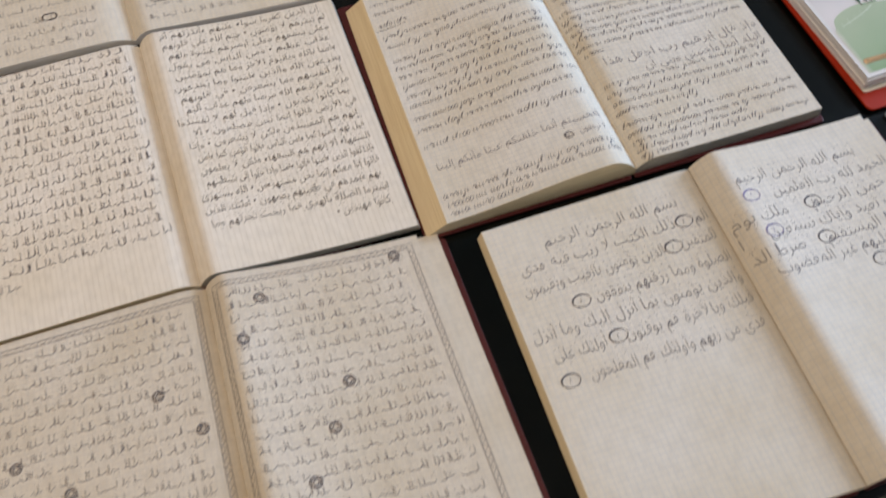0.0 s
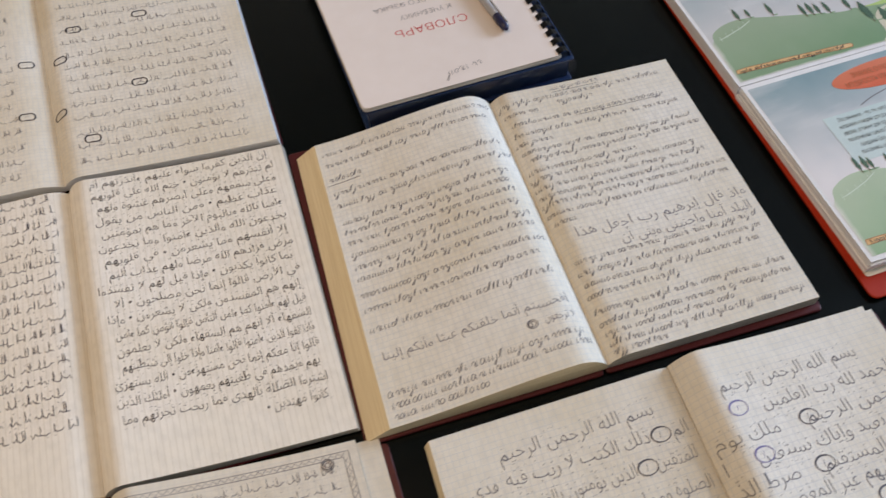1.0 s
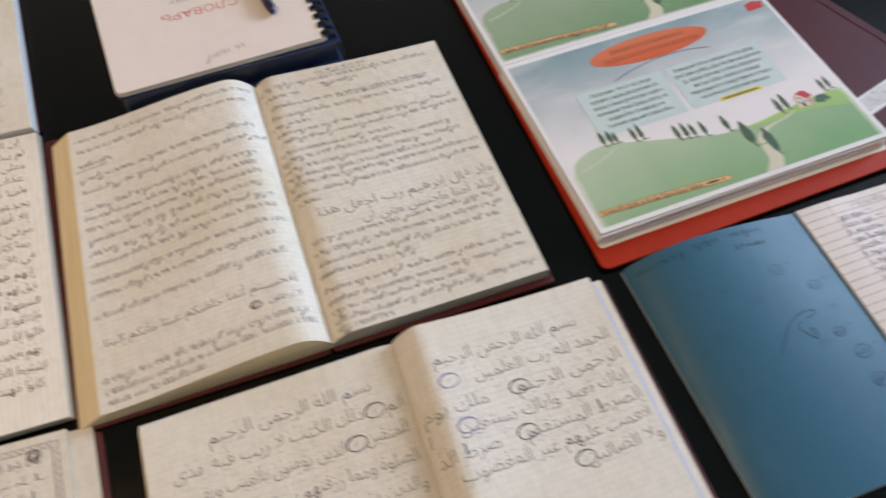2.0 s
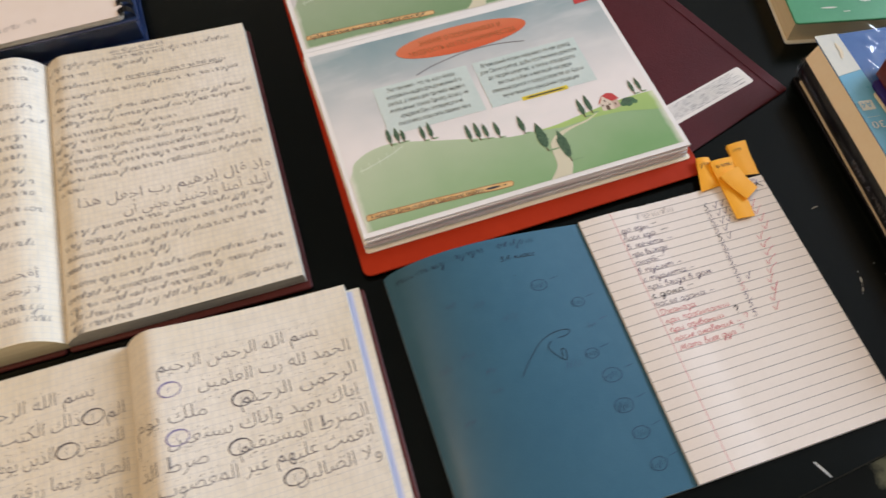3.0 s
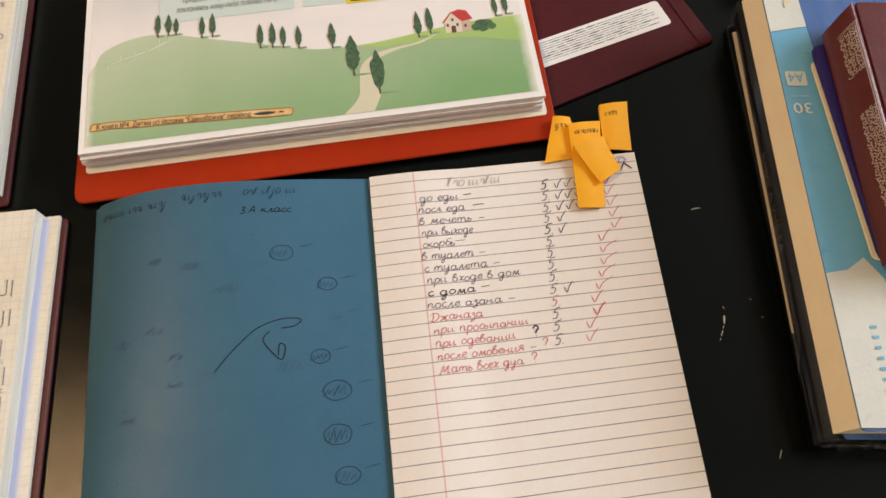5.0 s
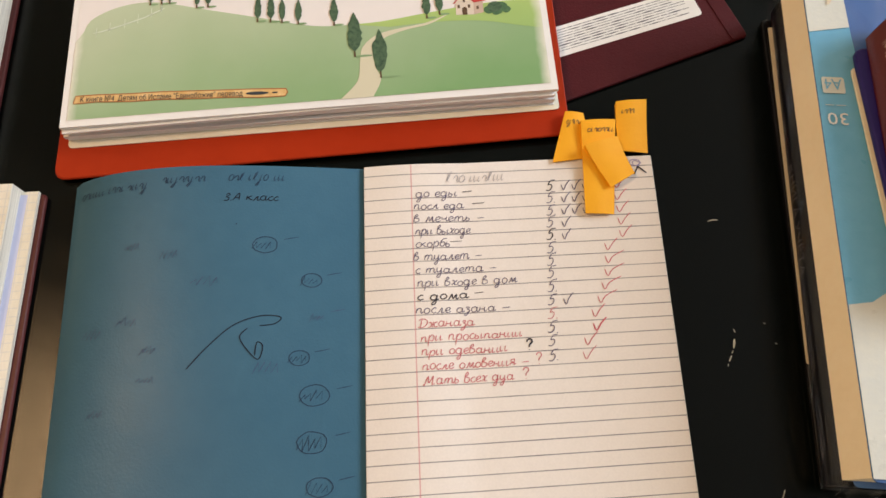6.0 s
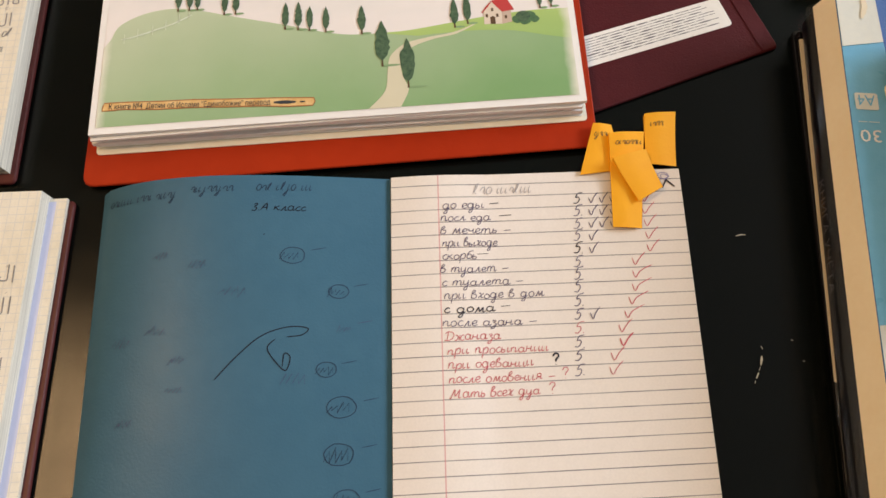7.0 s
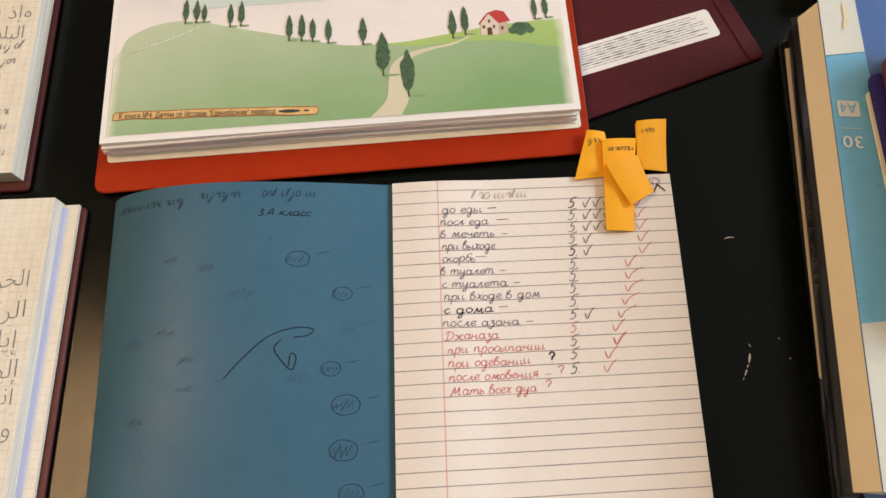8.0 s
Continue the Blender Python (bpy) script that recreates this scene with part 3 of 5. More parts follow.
write("handwriting", ls, shaped("لا ترجعون"), 0, 0.042, 0.0105, I_SOFT, lp, width=0.026, right=ls.w - 0.012, wobble=0.0004, thin=-0.012)
strokes("handwriting", ls, [ring_pts(0.131, 0.044, 0.0045, 0.0038), ring_pts(0.131, 0.044, 0.0030, 0.0024), ring_pts(0.129, 0.044, 0.0016, 0.003)], 0.0006, I_GREY, lp)
RIGHT_ROWS = [(286, 60, 112), (277, 4, 176), (268, 60, 100), (263.5, 5, 40), (250, 8, 165), (237, 6, 175), (226, 4, 50), (215, 6, 180), (205, 10, 182), (192, 4, 120), (183, 3, 165), (172, 3, 182), (162, 3, 150), (153, 3, 180), (142, 3, 182), (132, 6, 30), (89, 8, 182), (77.5, 6, 180), (66, 7, 170), (55, 5, 100), (40, 5, 182), (29, 5, 178), (20, 6, 120), (10.5, 6, 182), (3, 6, 55)]
for yy, xa, xb in RIGHT_ROWS:
    strokes("handwriting", rs, pen_bars(xa / 1000, xb / 1000 - rng.uniform(0, 0.006), yy / 1000, 0.0039, tilt=0.008), 0.00062, I_HAND, rp_)
strokes("handwriting", rs, [[(0.060, 0.284), (0.110, 0.2845)], [(0.07, 0.249), (0.16, 0.2495)]], 0.0005, I_GREY, rp_)
write("handwriting", rs, shaped("وإذ قال إبرهيم رب اجعل هذا"), 0, 0.1145, 0.0150, I_SOFT, rp_, width=0.160, right=rs.w - 0.005, wobble=0.0004, thin=-0.014)
write("handwriting", rs, shaped("البلد آمنا واجنبني وبني أن"), 0, 0.0985, 0.0145, I_SOFT, rp_, width=0.122, right=rs.w - 0.008, wobble=0.0004, thin=-0.014)

# aged squared notebook with Arabic lines
nb, ls, rs, lp, rp_ = open_notebook(
    "open squared notebook filled with Arabic pencil verses",
    [(-0.822, 0.098), (-0.629, 0.077), (-0.622, 0.387), (-0.816, 0.409)],
    [(-0.627, 0.077), (-0.4285, 0.058), (-0.411, 0.3615), (-0.620, 0.3825)],
    [(-0.818, 0.101), (-0.625, 0.081), (-0.6175, 0.3905), (-0.8125, 0.413)],
    [(-0.625, 0.081), (-0.431, 0.057), (-0.4115, 0.3620), (-0.6175, 0.3905)],
    hump(0.010, 0.013, 0.005, 0.10, 1), hump(0.010, 0.020, 0.007, 0.09, 0), M_STRIPED, M_MAROON, 0.003, 0.002, 0.003)
VERSES = [
    "إن الذين كفروا سواء عليهم ءأنذرتهم أم", "لم تنذرهم لا يؤمنون ۰ ختم الله على قلوبهم", "وعلى سمعهم وعلى أبصرهم غشوة ولهم", "عذاب عظيم ۰ ومن الناس من يقول",
    "ءامنا بالله وباليوم الآخر وما هم بمؤمنين", "يخدعون الله والذين ءامنوا وما يخدعون", "إلا أنفسهم وما يشعرون ۰ في قلوبهم", "مرض فزادهم الله مرضا ولهم عذاب أليم",
    "بما كانوا يكذبون ۰ وإذا قيل لهم لا تفسدوا", "في الأرض قالوا إنما نحن مصلحون ۰ ألا", "إنهم هم المفسدون ولكن لا يشعرون ۰ وإذا", "قيل لهم ءامنوا كما ءامن الناس قالوا أنؤمن كما ءامن",
    "السفهاء ألا إنهم هم السفهاء ولكن لا يعلمون", "وإذا لقوا الذين ءامنوا قالوا ءامنا وإذا خلوا إلى شيطينهم", "قالوا إنا معكم إنما نحن مستهزءون ۰ الله يستهزئ", "بهم ويمدهم في طغينهم يعمهون ۰ أولئك الذين",
    "اشتروا الضللة بالهدى فما ربحت تجرتهم وما", "كانوا مهتدين ۰"]
y = rs.h - 0.012
for k, words in enumerate(VERSES):
    words = words.replace("۰", "•")
    wide = rs.w - 0.034 - rng.uniform(0, 0.010)
    write("verse_line", rs, shaped(words), 0, y, 0.0118, I_BROWN, rp_, width=0.05 if k == 17 else wide, right=rs.w - 0.012 - rng.uniform(0, 0.004), wobble=0.0005, thin=-0.013)
    vowels(rs, rs.w - 0.014 - (0.05 if k == 17 else wide), rs.w - 0.014, y, 0.0118, I_BROWN, rp_)
    y -= 0.0155
y = ls.h - 0.010
for k in range(18):
    strokes("verse_line", ls, arab_bars(0.012, (ls.w - 0.012) if k < 17 else 0.05, y, 0.009), 0.0008, I_GREY, lp)
    y -= 0.0150

# notebook with outlined verse ends
nb, ls, rs, lp, rp_ = open_notebook(
    "open squared notebook with Arabic lines and oval verse marks",
    [(-0.828, 0.424), (-0.622, 0.3960), (-0.625, 0.705), (-0.835, 0.733)],
    [(-0.620, 0.3960), (-0.409, 0.3675), (-0.398, 0.672), (-0.623, 0.705)],
    [(-0.825, 0.426), (-0.619, 0.3970), (-0.622, 0.702), (-0.831, 0.730)],
    [(-0.619, 0.3970), (-0.413, 0.3665), (-0.400, 0.668), (-0.622, 0.702)],
    hump(0.013, 0.016, 0.009, 0.15, 1), hump(0.014, 0.019, 0.010, 0.09, 0), M_SQUARED, M_MAROON, 0.003, 0.002, 0.003, edge=M_EDGE_WHITE)
for sh, pg, marks_at in ((rs, rp_, ((0.110, 0.231), (0.038, 0.2205), (0.019, 0.172), (0.095, 0.119), (0.010, 0.091), (0.038, 0.048))), (ls, lp, ((ls.w - 0.018, 0.182), (ls.w - 0.024, 0.100), (ls.w - 0.08, 0.06), (ls.w - 0.10, 0.15)))):
    for n, yy in enumerate((0.282, 0.261, 0.240, 0.219, 0.197, 0.1755, 0.156, 0.137, 0.117, 0.097, 0.078, 0.055, 0.036, 0.016)):
        strokes("verse_line", sh, arab_bars(0.022 if sh is rs else 0.012, sh.w - (0.020 if sh is rs else 0.03), yy, 0.0085), 0.00068, I_HAND, pg)
    for mx, my in marks_at:
        tip = 0.6 if mx < 0.03 else 0.0
        outline = [(mx + 0.0078 * a * (1 - 0.2 * tip), my + 0.0052 * b + 0.004 * a * tip) for a, b in ((-0.75, -0.9), (0.7, -0.95), (1.0, -0.4), (0.95, 0.5), (0.6, 0.95), (-0.7, 0.9), (-1, 0.35), (-0.95, -0.5), (-0.7, -0.95))]
        strokes("verse_mark", sh, [outline], 0.0015, I_DARK, pg, 0.0003)
        strokes("verse_mark", sh, [[(mx - 0.002, my), (mx + 0.001, my + 0.001)]], 0.0006, I_MID, pg, 0.0003)

# notebook with a drawn border and round verse marks
nb, ls, rs, lp, rp_ = open_notebook(
    "open notebook with drawn zigzag border and round verse marks",
    [(-0.856, -0.186), (-0.643, -0.214), (-0.624, 0.079), (-0.836, 0.102)],
    [(-0.641, -0.214), (-0.431, -0.240), (-0.413, 0.040), (-0.622, 0.0785)],
    [(-0.852, -0.182), (-0.642, -0.210), (-0.622, 0.0775), (-0.833, 0.099)],
    [(-0.642, -0.210), (-0.452, -0.235), (-0.436, 0.050), (-0.622, 0.0775)],
    hump(0.009, 0.011, 0.004, 0.10, 1), hump(0.007, 0.022, 0.006, 0.11, 0), M_OLDPAPER, M_DARKRED, 0.002, 0.0, 0.0025)
block("loose_sheet", Sheet([(-0.632, -0.208), (-0.436, -0.238), (-0.4185, 0.0455), (-0.612, 0.073)], 0.0045), 0.0028, [M_OLDPAPER, M_EDGE_GREY], nb, nu=4, nv=4)
for sh, pg, side in ((rs, rp_, 0), (ls, lp, 1)):
    zig = []
    for off in (0.007, 0.0115):
        zig.append([(off, 0.01), (off, sh.h - off), (sh.w * 0.5, sh.h - off), (sh.w - off, sh.h - off), (sh.w - off, 0.01)])
    top_zig, side_a, side_b = [], [], []
    n = 62
    for k in range(n):
        f = k / (n - 1)
        top_zig.append((lerp(0.010, sh.w - 0.010, f), sh.h - (0.0078 if k % 2 else 0.0108)))
    n = 92
    for k in range(n):
        f = k / (n - 1)
        side_a.append((0.0078 if k % 2 else 0.0108, lerp(0.01, sh.h - 0.012, f)))
        side_b.append((sh.w - (0.0078 if k % 2 else 0.0108), lerp(0.01, sh.h - 0.012, f)))
    strokes("drawn_border", sh, zig[:1] + zig[1:] + [top_zig, side_a, side_b], 0.0005, I_MID, pg)
    y = sh.h - 0.022
    while y > 0.012:
        strokes("verse_line", sh, arab_bars(0.018, sh.w - 0.018, y, 0.0068), 0.0006, I_HAND, pg)
        y -= 0.0128
    spots = ((0.045, 0.258), (0.025, 0.222), (0.097, 0.168), (0.077, 0.133), (0.053, 0.095), (0.165, 0.272)) if side == 0 else ((0.160, 0.197), (0.045, 0.172), (0.085, 0.140), (0.190, 0.160))
    for mx, my in spots:
        strokes("verse_mark", sh, [ring_pts(mx, my, 0.0048, 0.0046), ring_pts(mx, my, 0.0036, 0.0034), ring_pts(mx, my, 0.002, 0.002)], 0.0007, I_GREY, pg, 0.0003)

# notebook with the large opening verses
nb, ls, rs, lp, rp_ = open_notebook(
    "open squared notebook with large Arabic verses, half empty page",
    [(-0.413, -0.262), (-0.222, -0.283), (-0.190, 0.010), (-0.387, 0.026)],
    [(-0.220, -0.283), (-0.034, -0.290), (-0.004, -0.009), (-0.188, 0.009)],
    [(-0.409, -0.258), (-0.219, -0.281), (-0.187, 0.010), (-0.384, 0.025)],
    [(-0.219, -0.281), (-0.049, -0.286), (-0.0185, -0.006), (-0.187, 0.010)],
    hump(0.013, 0.011, 0.008, 0.08, 1), hump(0.0145, 0.026, 0.010, 0.13, 0), M_SQUARED, M_DARKRED, 0.004, 0.001)
under = Sheet([(-0.215, -0.280), (-0.038, -0.2875), (-0.0075, -0.0085), (-0.185, 0.007)], 0.0060)
usheet = block("back_page_block", under, 0.0037, [M_SQUARED, M_EDGE_GREY], nb, nu=4, nv=4)
flat("lilac_stripe", under, [(under.w - 0.012, 0.004), (under.w - 0.006, 0.004), (under.w - 0.006, under.h - 0.002), (under.w - 0.012, under.h - 0.002)], M_LILAC, usheet)

FIRST = [("بسم الله الرحمن الرحيم", 0.028, 0.118), ("الحمد لله رب العلمين", 0.007, 0.112), ("الرحمن الرحيم     ملك يوم", 0.006, 0.160), ("إياك نعبد وإياك نستعين     ا", 0.006, 0.160),
         ("الصرط المستقيم     صرط الذ", 0.005, 0.160), ("أنعمت عليهم غير المغضوب", 0.003, 0.150), ("ولا الضالين", 0.003, 0.060)]
SECOND = [("بسم الله الرحمن الرحيم", 0.026, 0.122), ("الم     ذلك الكتب لا ريب فيه هدى", 0.006, 0.170), ("للمتقين     الذين يؤمنون بالغيب ويقيمون", 0.008, 0.172), ("الصلوة ومما رزقنهم ينفقون", 0.006, 0.120),
          ("والذين يؤمنون بما أنزل إليك وما أنزل", 0.006, 0.182), ("قبلك وبالآخرة هم يوقنون     أولئك على", 0.006, 0.172), ("هدى من ربهم وأولئك هم المفلحون", 0.006, 0.150)]
for sh, pg, rows, base in ((rs, rp_, FIRST, (0.250, 0.2305, 0.2115, 0.194, 0.177, 0.1615, 0.145)), (ls, lp, SECOND, (0.256, 0.236, 0.216, 0.194, 0.174, 0.154, 0.132))):
    for (words, gap, wide), yy in zip(rows, base):
        write("verse_line", sh, shaped(words), 0, yy, 0.0150, I_HAND, pg, width=wide, right=sh.w - gap, wobble=0.0006, thin=-0.017)
        vowels(sh, sh.w - gap - wide, sh.w - gap, yy, 0.0150, I_HAND, pg)
for sh, pg, spots in ((rs, rp_, ((0.031, 0.2365), (0.080, 0.2165), (0.033, 0.200), (0.073, 0.182), (0.106, 0.150))), (ls, lp, ((0.167, 0.240), (0.148, 0.220), (0.056, 0.198), (0.072, 0.160), (0.022, 0.136)))):
    for mx, my in spots:
        tone = I_VIOLET if sh is rs and mx < 0.06 else I_GREY
        arc = [(mx + 0.0078 * math.cos(a * 0.33), my + 0.0058 * math.sin(a * 0.33)) for a in range(21)]
        strokes("verse_mark", sh, [arc, [(px + 0.0005, py - 0.0006) for px, py in arc[3:14]], [(mx - 0.0012, my - 0.0022), (mx, my + 0.0022)]], 0.0007, tone, pg, 0.0003)

# ---- dictionary with comb binding on a navy book, and a pen ----
navy = thing("closed_book", "closed navy blue book in a clear plastic jacket", "book")
NAVY = [(-0.3265, 0.3465), (-0.108, 0.3305), (-0.094, 0.620), (-0.316, 0.635)]
board("cover", NAVY, 0.0, 0.003, M_NAVY, navy)
block("page_block", Sheet([(-0.3225, 0.350), (-0.112, 0.336), (-0.099, 0.616), (-0.313, 0.631)], 0.0275), 0.003, [M_NAVY, M_NAVY], navy, nu=2, nv=2)
board("cover", NAVY, 0.0275, 0.0305, M_NAVY, navy)
jk = bmesh.new()
for k, (a, b) in enumerate((((-0.3255, 0.344), (-0.107, 0.329)), ((-0.107, 0.329), (-0.089, 0.60)))):
    cols = []
    for n in range(25):
        f = n / 24
        px, py = lerp(a[0], b[0], f), lerp(a[1], b[1], f)
        cols.append([jk.verts.new((px + rng.uniform(-0.0014, 0.0014), py + rng.uniform(-0.0014, 0.0014) - 0.0018 * math.sin(h_ * 3) * (k == 0), 0.0006 + 0.031 * h_)) for h_ in (0, 0.33, 0.66, 1)])
    for c0, c1 in zip(cols, cols[1:]):
        for h_ in range(3):
            jk.faces.new((c0[h_], c1[h_], c1[h_ + 1], c0[h_ + 1]))
link("jacket", jk, M_CLEAR2, navy, "crumpled clear plastic jacket")

M_SHEETS = worn("grey_white_sheets", (0.60, 0.57, 0.53), (0.5, 0.47, 0.43), 30.0, 0.7)
dic = thing("comb_bound_dictionary", "white comb-bound dictionary with red title lying on a navy book", "book")
DIC = [(-0.3268, 0.3465), (-0.1200, 0.3345), (-0.1065, 0.626), (-0.3195, 0.637)]
for n in range(4):
    o = 0.0006 * n
    board("sheet", [(x + rng.uniform(-0.0008, 0.0008) - o * 0.5, y_ + rng.uniform(-0.0008, 0.0008)) for x, y_ in DIC], 0.0307 + n * 0.0014, 0.0307 + n * 0.0014 + 0.0013, M_SHEETS, dic, r=0.0004, corner=0.006)
dsheet = Sheet(DIC, 0.0368)
board("cover", DIC, 0.0364, 0.0368, M_WHITECARD, dic, r=0.0001, corner=0.008)
for body, x, yy, size, m_, wide in (("СЛОВАРЬ", 0.062, 0.083, 0.016, I_TITLE, 0.078), ("К УЧЕБНИКУ", 0.074, 0.108, 0.010, I_MID, 0.056), ("АРАБСКОГО ЯЗЫКА", 0.051, 0.128, 0.010, I_MID, 0.10)):
    write("title", dsheet, body, x, yy + size * 0.7, size, m_, dic, width=wide, turn=True, thin=-0.014)
strokes("publisher_mark", dsheet, [[(px, py + (px - 0.1) * 0.12) for px, py in row] for row in pen_bars(0.092, 0.128, 0.014, 0.006)], 0.0006, I_MID, dic)
for n in range(21):
    f = 0.016 + n * 0.0134 / dsheet.h
    c = dsheet.at(0.985, f)
    bm = bmesh.new()
    pts = []
    for a in range(9):
        th = math.pi * a / 8
        for dy in (-0.0038, 0.0038):
            pts.append(bm.verts.new((c.x + 0.0045 - 0.0085 * math.cos(th), c.y + dy, 0.0300 + 0.0095 * math.sin(th))))
    for a in range(8):
        bm.faces.new((pts[2 * a], pts[2 * a + 1], pts[2 * a + 3], pts[2 * a + 2]))
    bmesh.ops.solidify(bm, geom=bm.faces[:], thickness=0.0008)
    link("comb_tooth", bm, M_COMB, dic)


def tube(name, a, b, radii, material, parent, label="", n=16):
    """A turned rod from a to b; radii: (fraction, radius) along it."""
    a, b = Vector(a), Vector(b)
    turn = (b - a).to_track_quat("Z", "Y").to_matrix()
    bm = bmesh.new()
    rings = []
    for f, r in radii:
        c = a.lerp(b, f)
        rings.append([bm.verts.new(c + turn @ Vector((r * math.cos(2 * math.pi * k / n), r * math.sin(2 * math.pi * k / n), 0))) for k in range(n)])
    for lo, hi in zip(rings, rings[1:]):
        for k in range(n):
            bm.faces.new((lo[k], lo[(k + 1) % n], hi[(k + 1) % n], hi[k]))
    bm.faces.new(rings[0][::-1])
    bm.faces.new(rings[-1])
    return link(name, bm, material, parent, label, smooth=True)


pen = thing("ballpoint_pen", "grey ballpoint pen with dark blue cap lying on the dictionary", "pen")
A, B = Vector((-0.158, 0.386, 0.0415)), Vector((-0.168, 0.53, 0.0415))
tube("cap", A, A.lerp(B, 0.16), [(0, 0.0014), (0.15, 0.0038), (0.6, 0.0046), (1, 0.0047)], M_PENTIP, pen, "dark blue cap")
tube("barrel", A.lerp(B, 0.161), B, [(0, 0.0044), (0.9, 0.0044), (1, 0.003)], M_PEN, pen)
tube("clip", A.lerp(B, 0.05) + Vector((0.004, 0, 0.0035)), A.lerp(B, 0.34) + Vector((0.004, 0, 0.0035)), [(0, 0.0009), (0.5, 0.0012), (1, 0.0009)], M_PEN, pen)

# ---- red ring binder with picture sheets ----
binder = thing("ring_binder", "open red ring binder holding printed picture sheets", "binder")
board("cover", [(0.000, -0.002), (0.307, -0.018), (0.345, 0.452), (0.042, 0.470)], 0.003, 0.0055, M_RED, binder, "bright red plastic cover", corner=0.008)
SHEETS = [(0.010, 0.023), (0.302, 0.0045), (0.317, 0.218), (0.0245, 0.236)]
UPPER = [(0.0252, 0.2385), (0.3177, 0.2200), (0.332, 0.434), (0.040, 0.453)]
for base_q, count in ((SHEETS, 6), (UPPER, 5)):
    for n in range(count):
        q = [(x + rng.uniform(-0.0022, 0.0010), y_ + rng.uniform(-0.0022, 0.0012)) for x, y_ in base_q]
        if base_q is UPPER:
            q = [(x, max(y_, 0.0)) for x, y_ in base_q]
        block("sheet", Sheet(q, lambda s, t, n=n: 0.0077 + n * 0.0021 + 0.0007 * math.sin(s * 5 + n) * (1 - t)), 0.0057 + n * 0.0021, [M_SLEEVE, M_EDGE_WHITE], binder, nu=10, nv=3)


M_YELLOWED = worn("yellowed_sheet", (0.79, 0.74, 0.62), (0.74, 0.68, 0.54), 20.0, 0.5)
board("bottom_sheet", [(0.0085, 0.0175), (0.3035, -0.0005), (0.317, 0.216), (0.0235, 0.234)], 0.0056, 0.0064, M_YELLOWED, binder, "yellowed stiff sheet", r=0.0002, corner=0.003)


def tree(sheet, x, y0, y1, w, parent):
    h_ = (y1 - y0) * 0.97
    w *= 0.82
    pts = []
    for k in range(14):
        f = k / 13
        pts.append((x + w * math.sin(math.pi * f ** 0.75) ** 0.8 * 0.5 * rng.uniform(0.82, 1.14), y0 + h_ * (0.12 + 0.88 * f)))
    pts += [(x - (px - x) * rng.uniform(0.85, 1.15) + 0.15e-3, py) for px, py in reversed(pts[1:-1])]
    ob = flat("printed_tree", sheet, pts, M_TREE, parent, 0.0005)
    flat("printed_trunk", sheet, [(x - 0.0006, y0), (x + 0.0006, y0), (x + 0.0004, y0 + h_ * 0.16), (x - 0.0004, y0 + h_ * 0.16)], M_TRUNK, parent, 0.00045)
    return ob


def printed(name, a, b, angle=0.0, lo=0.0, hi=1.0, rough=0.42, corner=None, clouds=False):
    """Printed colour that fades between two tones up the sheet (object z is height, so the sheet's own y is used)."""
    m = mat(name, a, rough, spec=0.18)
    tc = m.node_tree.nodes.new("ShaderNodeTexCoord")
    sep = m.node_tree.nodes.new("ShaderNodeSeparateXYZ")
    wire(m, tc.outputs["Object"], sep.inputs[0])
    f = maths(m, "DIVIDE", maths(m, "SUBTRACT", maths(m, "ADD", sep.outputs[1], maths(m, "MULTIPLY", sep.outputs[0], angle)), lo), hi - lo)
    f = maths(m, "ADD", f, maths(m, "MULTIPLY", maths(m, "SUBTRACT", noise_of(m, 16.0, 3.0), 0.5), 0.5))
    tone = ramp(m, f, [(0.0, a), (1.0, b)])
    if clouds:  # pale streaks across the upper sky
        mp = m.node_tree.nodes.new("ShaderNodeMapping")
        mp.inputs["Scale"].default_value = (9, 34, 1)
        wire(m, tc.outputs["Object"], mp.inputs[0])
        streak = nd(m, "ShaderNodeTexNoise", Scale=1.0, Detail=4.0)
        wire(m, mp.outputs[0], streak.inputs["Vector"])
        tone = blend(m, ramp(m, streak.outputs["Fac"], [(0.52, (0, 0, 0)), (0.72, (0.55, 0.55, 0.55))]), tone, (0.72, 0.72, 0.71))
    if corner:  # watercolour that runs out to bare paper at the sheet's sides and foot
        x, y_ = maths(m, "SUBTRACT", sep.outputs[0], corner[0]), maths(m, "SUBTRACT", sep.outputs[1], corner[1])
        dl = maths(m, "SUBTRACT", x, maths(m, "MULTIPLY", y_, 0.068))
        db = maths(m, "ADD", y_, maths(m, "MULTIPLY", x, 0.063))
        near = maths(m, "MINIMUM", maths(m, "MINIMUM", maths(m, "MULTIPLY", dl, 1.1), maths(m, "SUBTRACT", 0.293, dl)), maths(m, "MULTIPLY", db, 2.6))
        near = maths(m, "ADD", near, maths(m, "MULTIPLY", maths(m, "SUBTRACT", noise_of(m, 70.0, 4.0), 0.5), 0.006))
        tone = blend(m, ramp(m, maths(m, "MULTIPLY", near, 50.0), [(0.10, (1, 1, 1)), (0.48, (0, 0, 0))]), tone, (0.80, 0.77, 0.70))
    wire(m, tone, m.node_tree.nodes["Principled BSDF"].inputs["Base Color"])
    return m


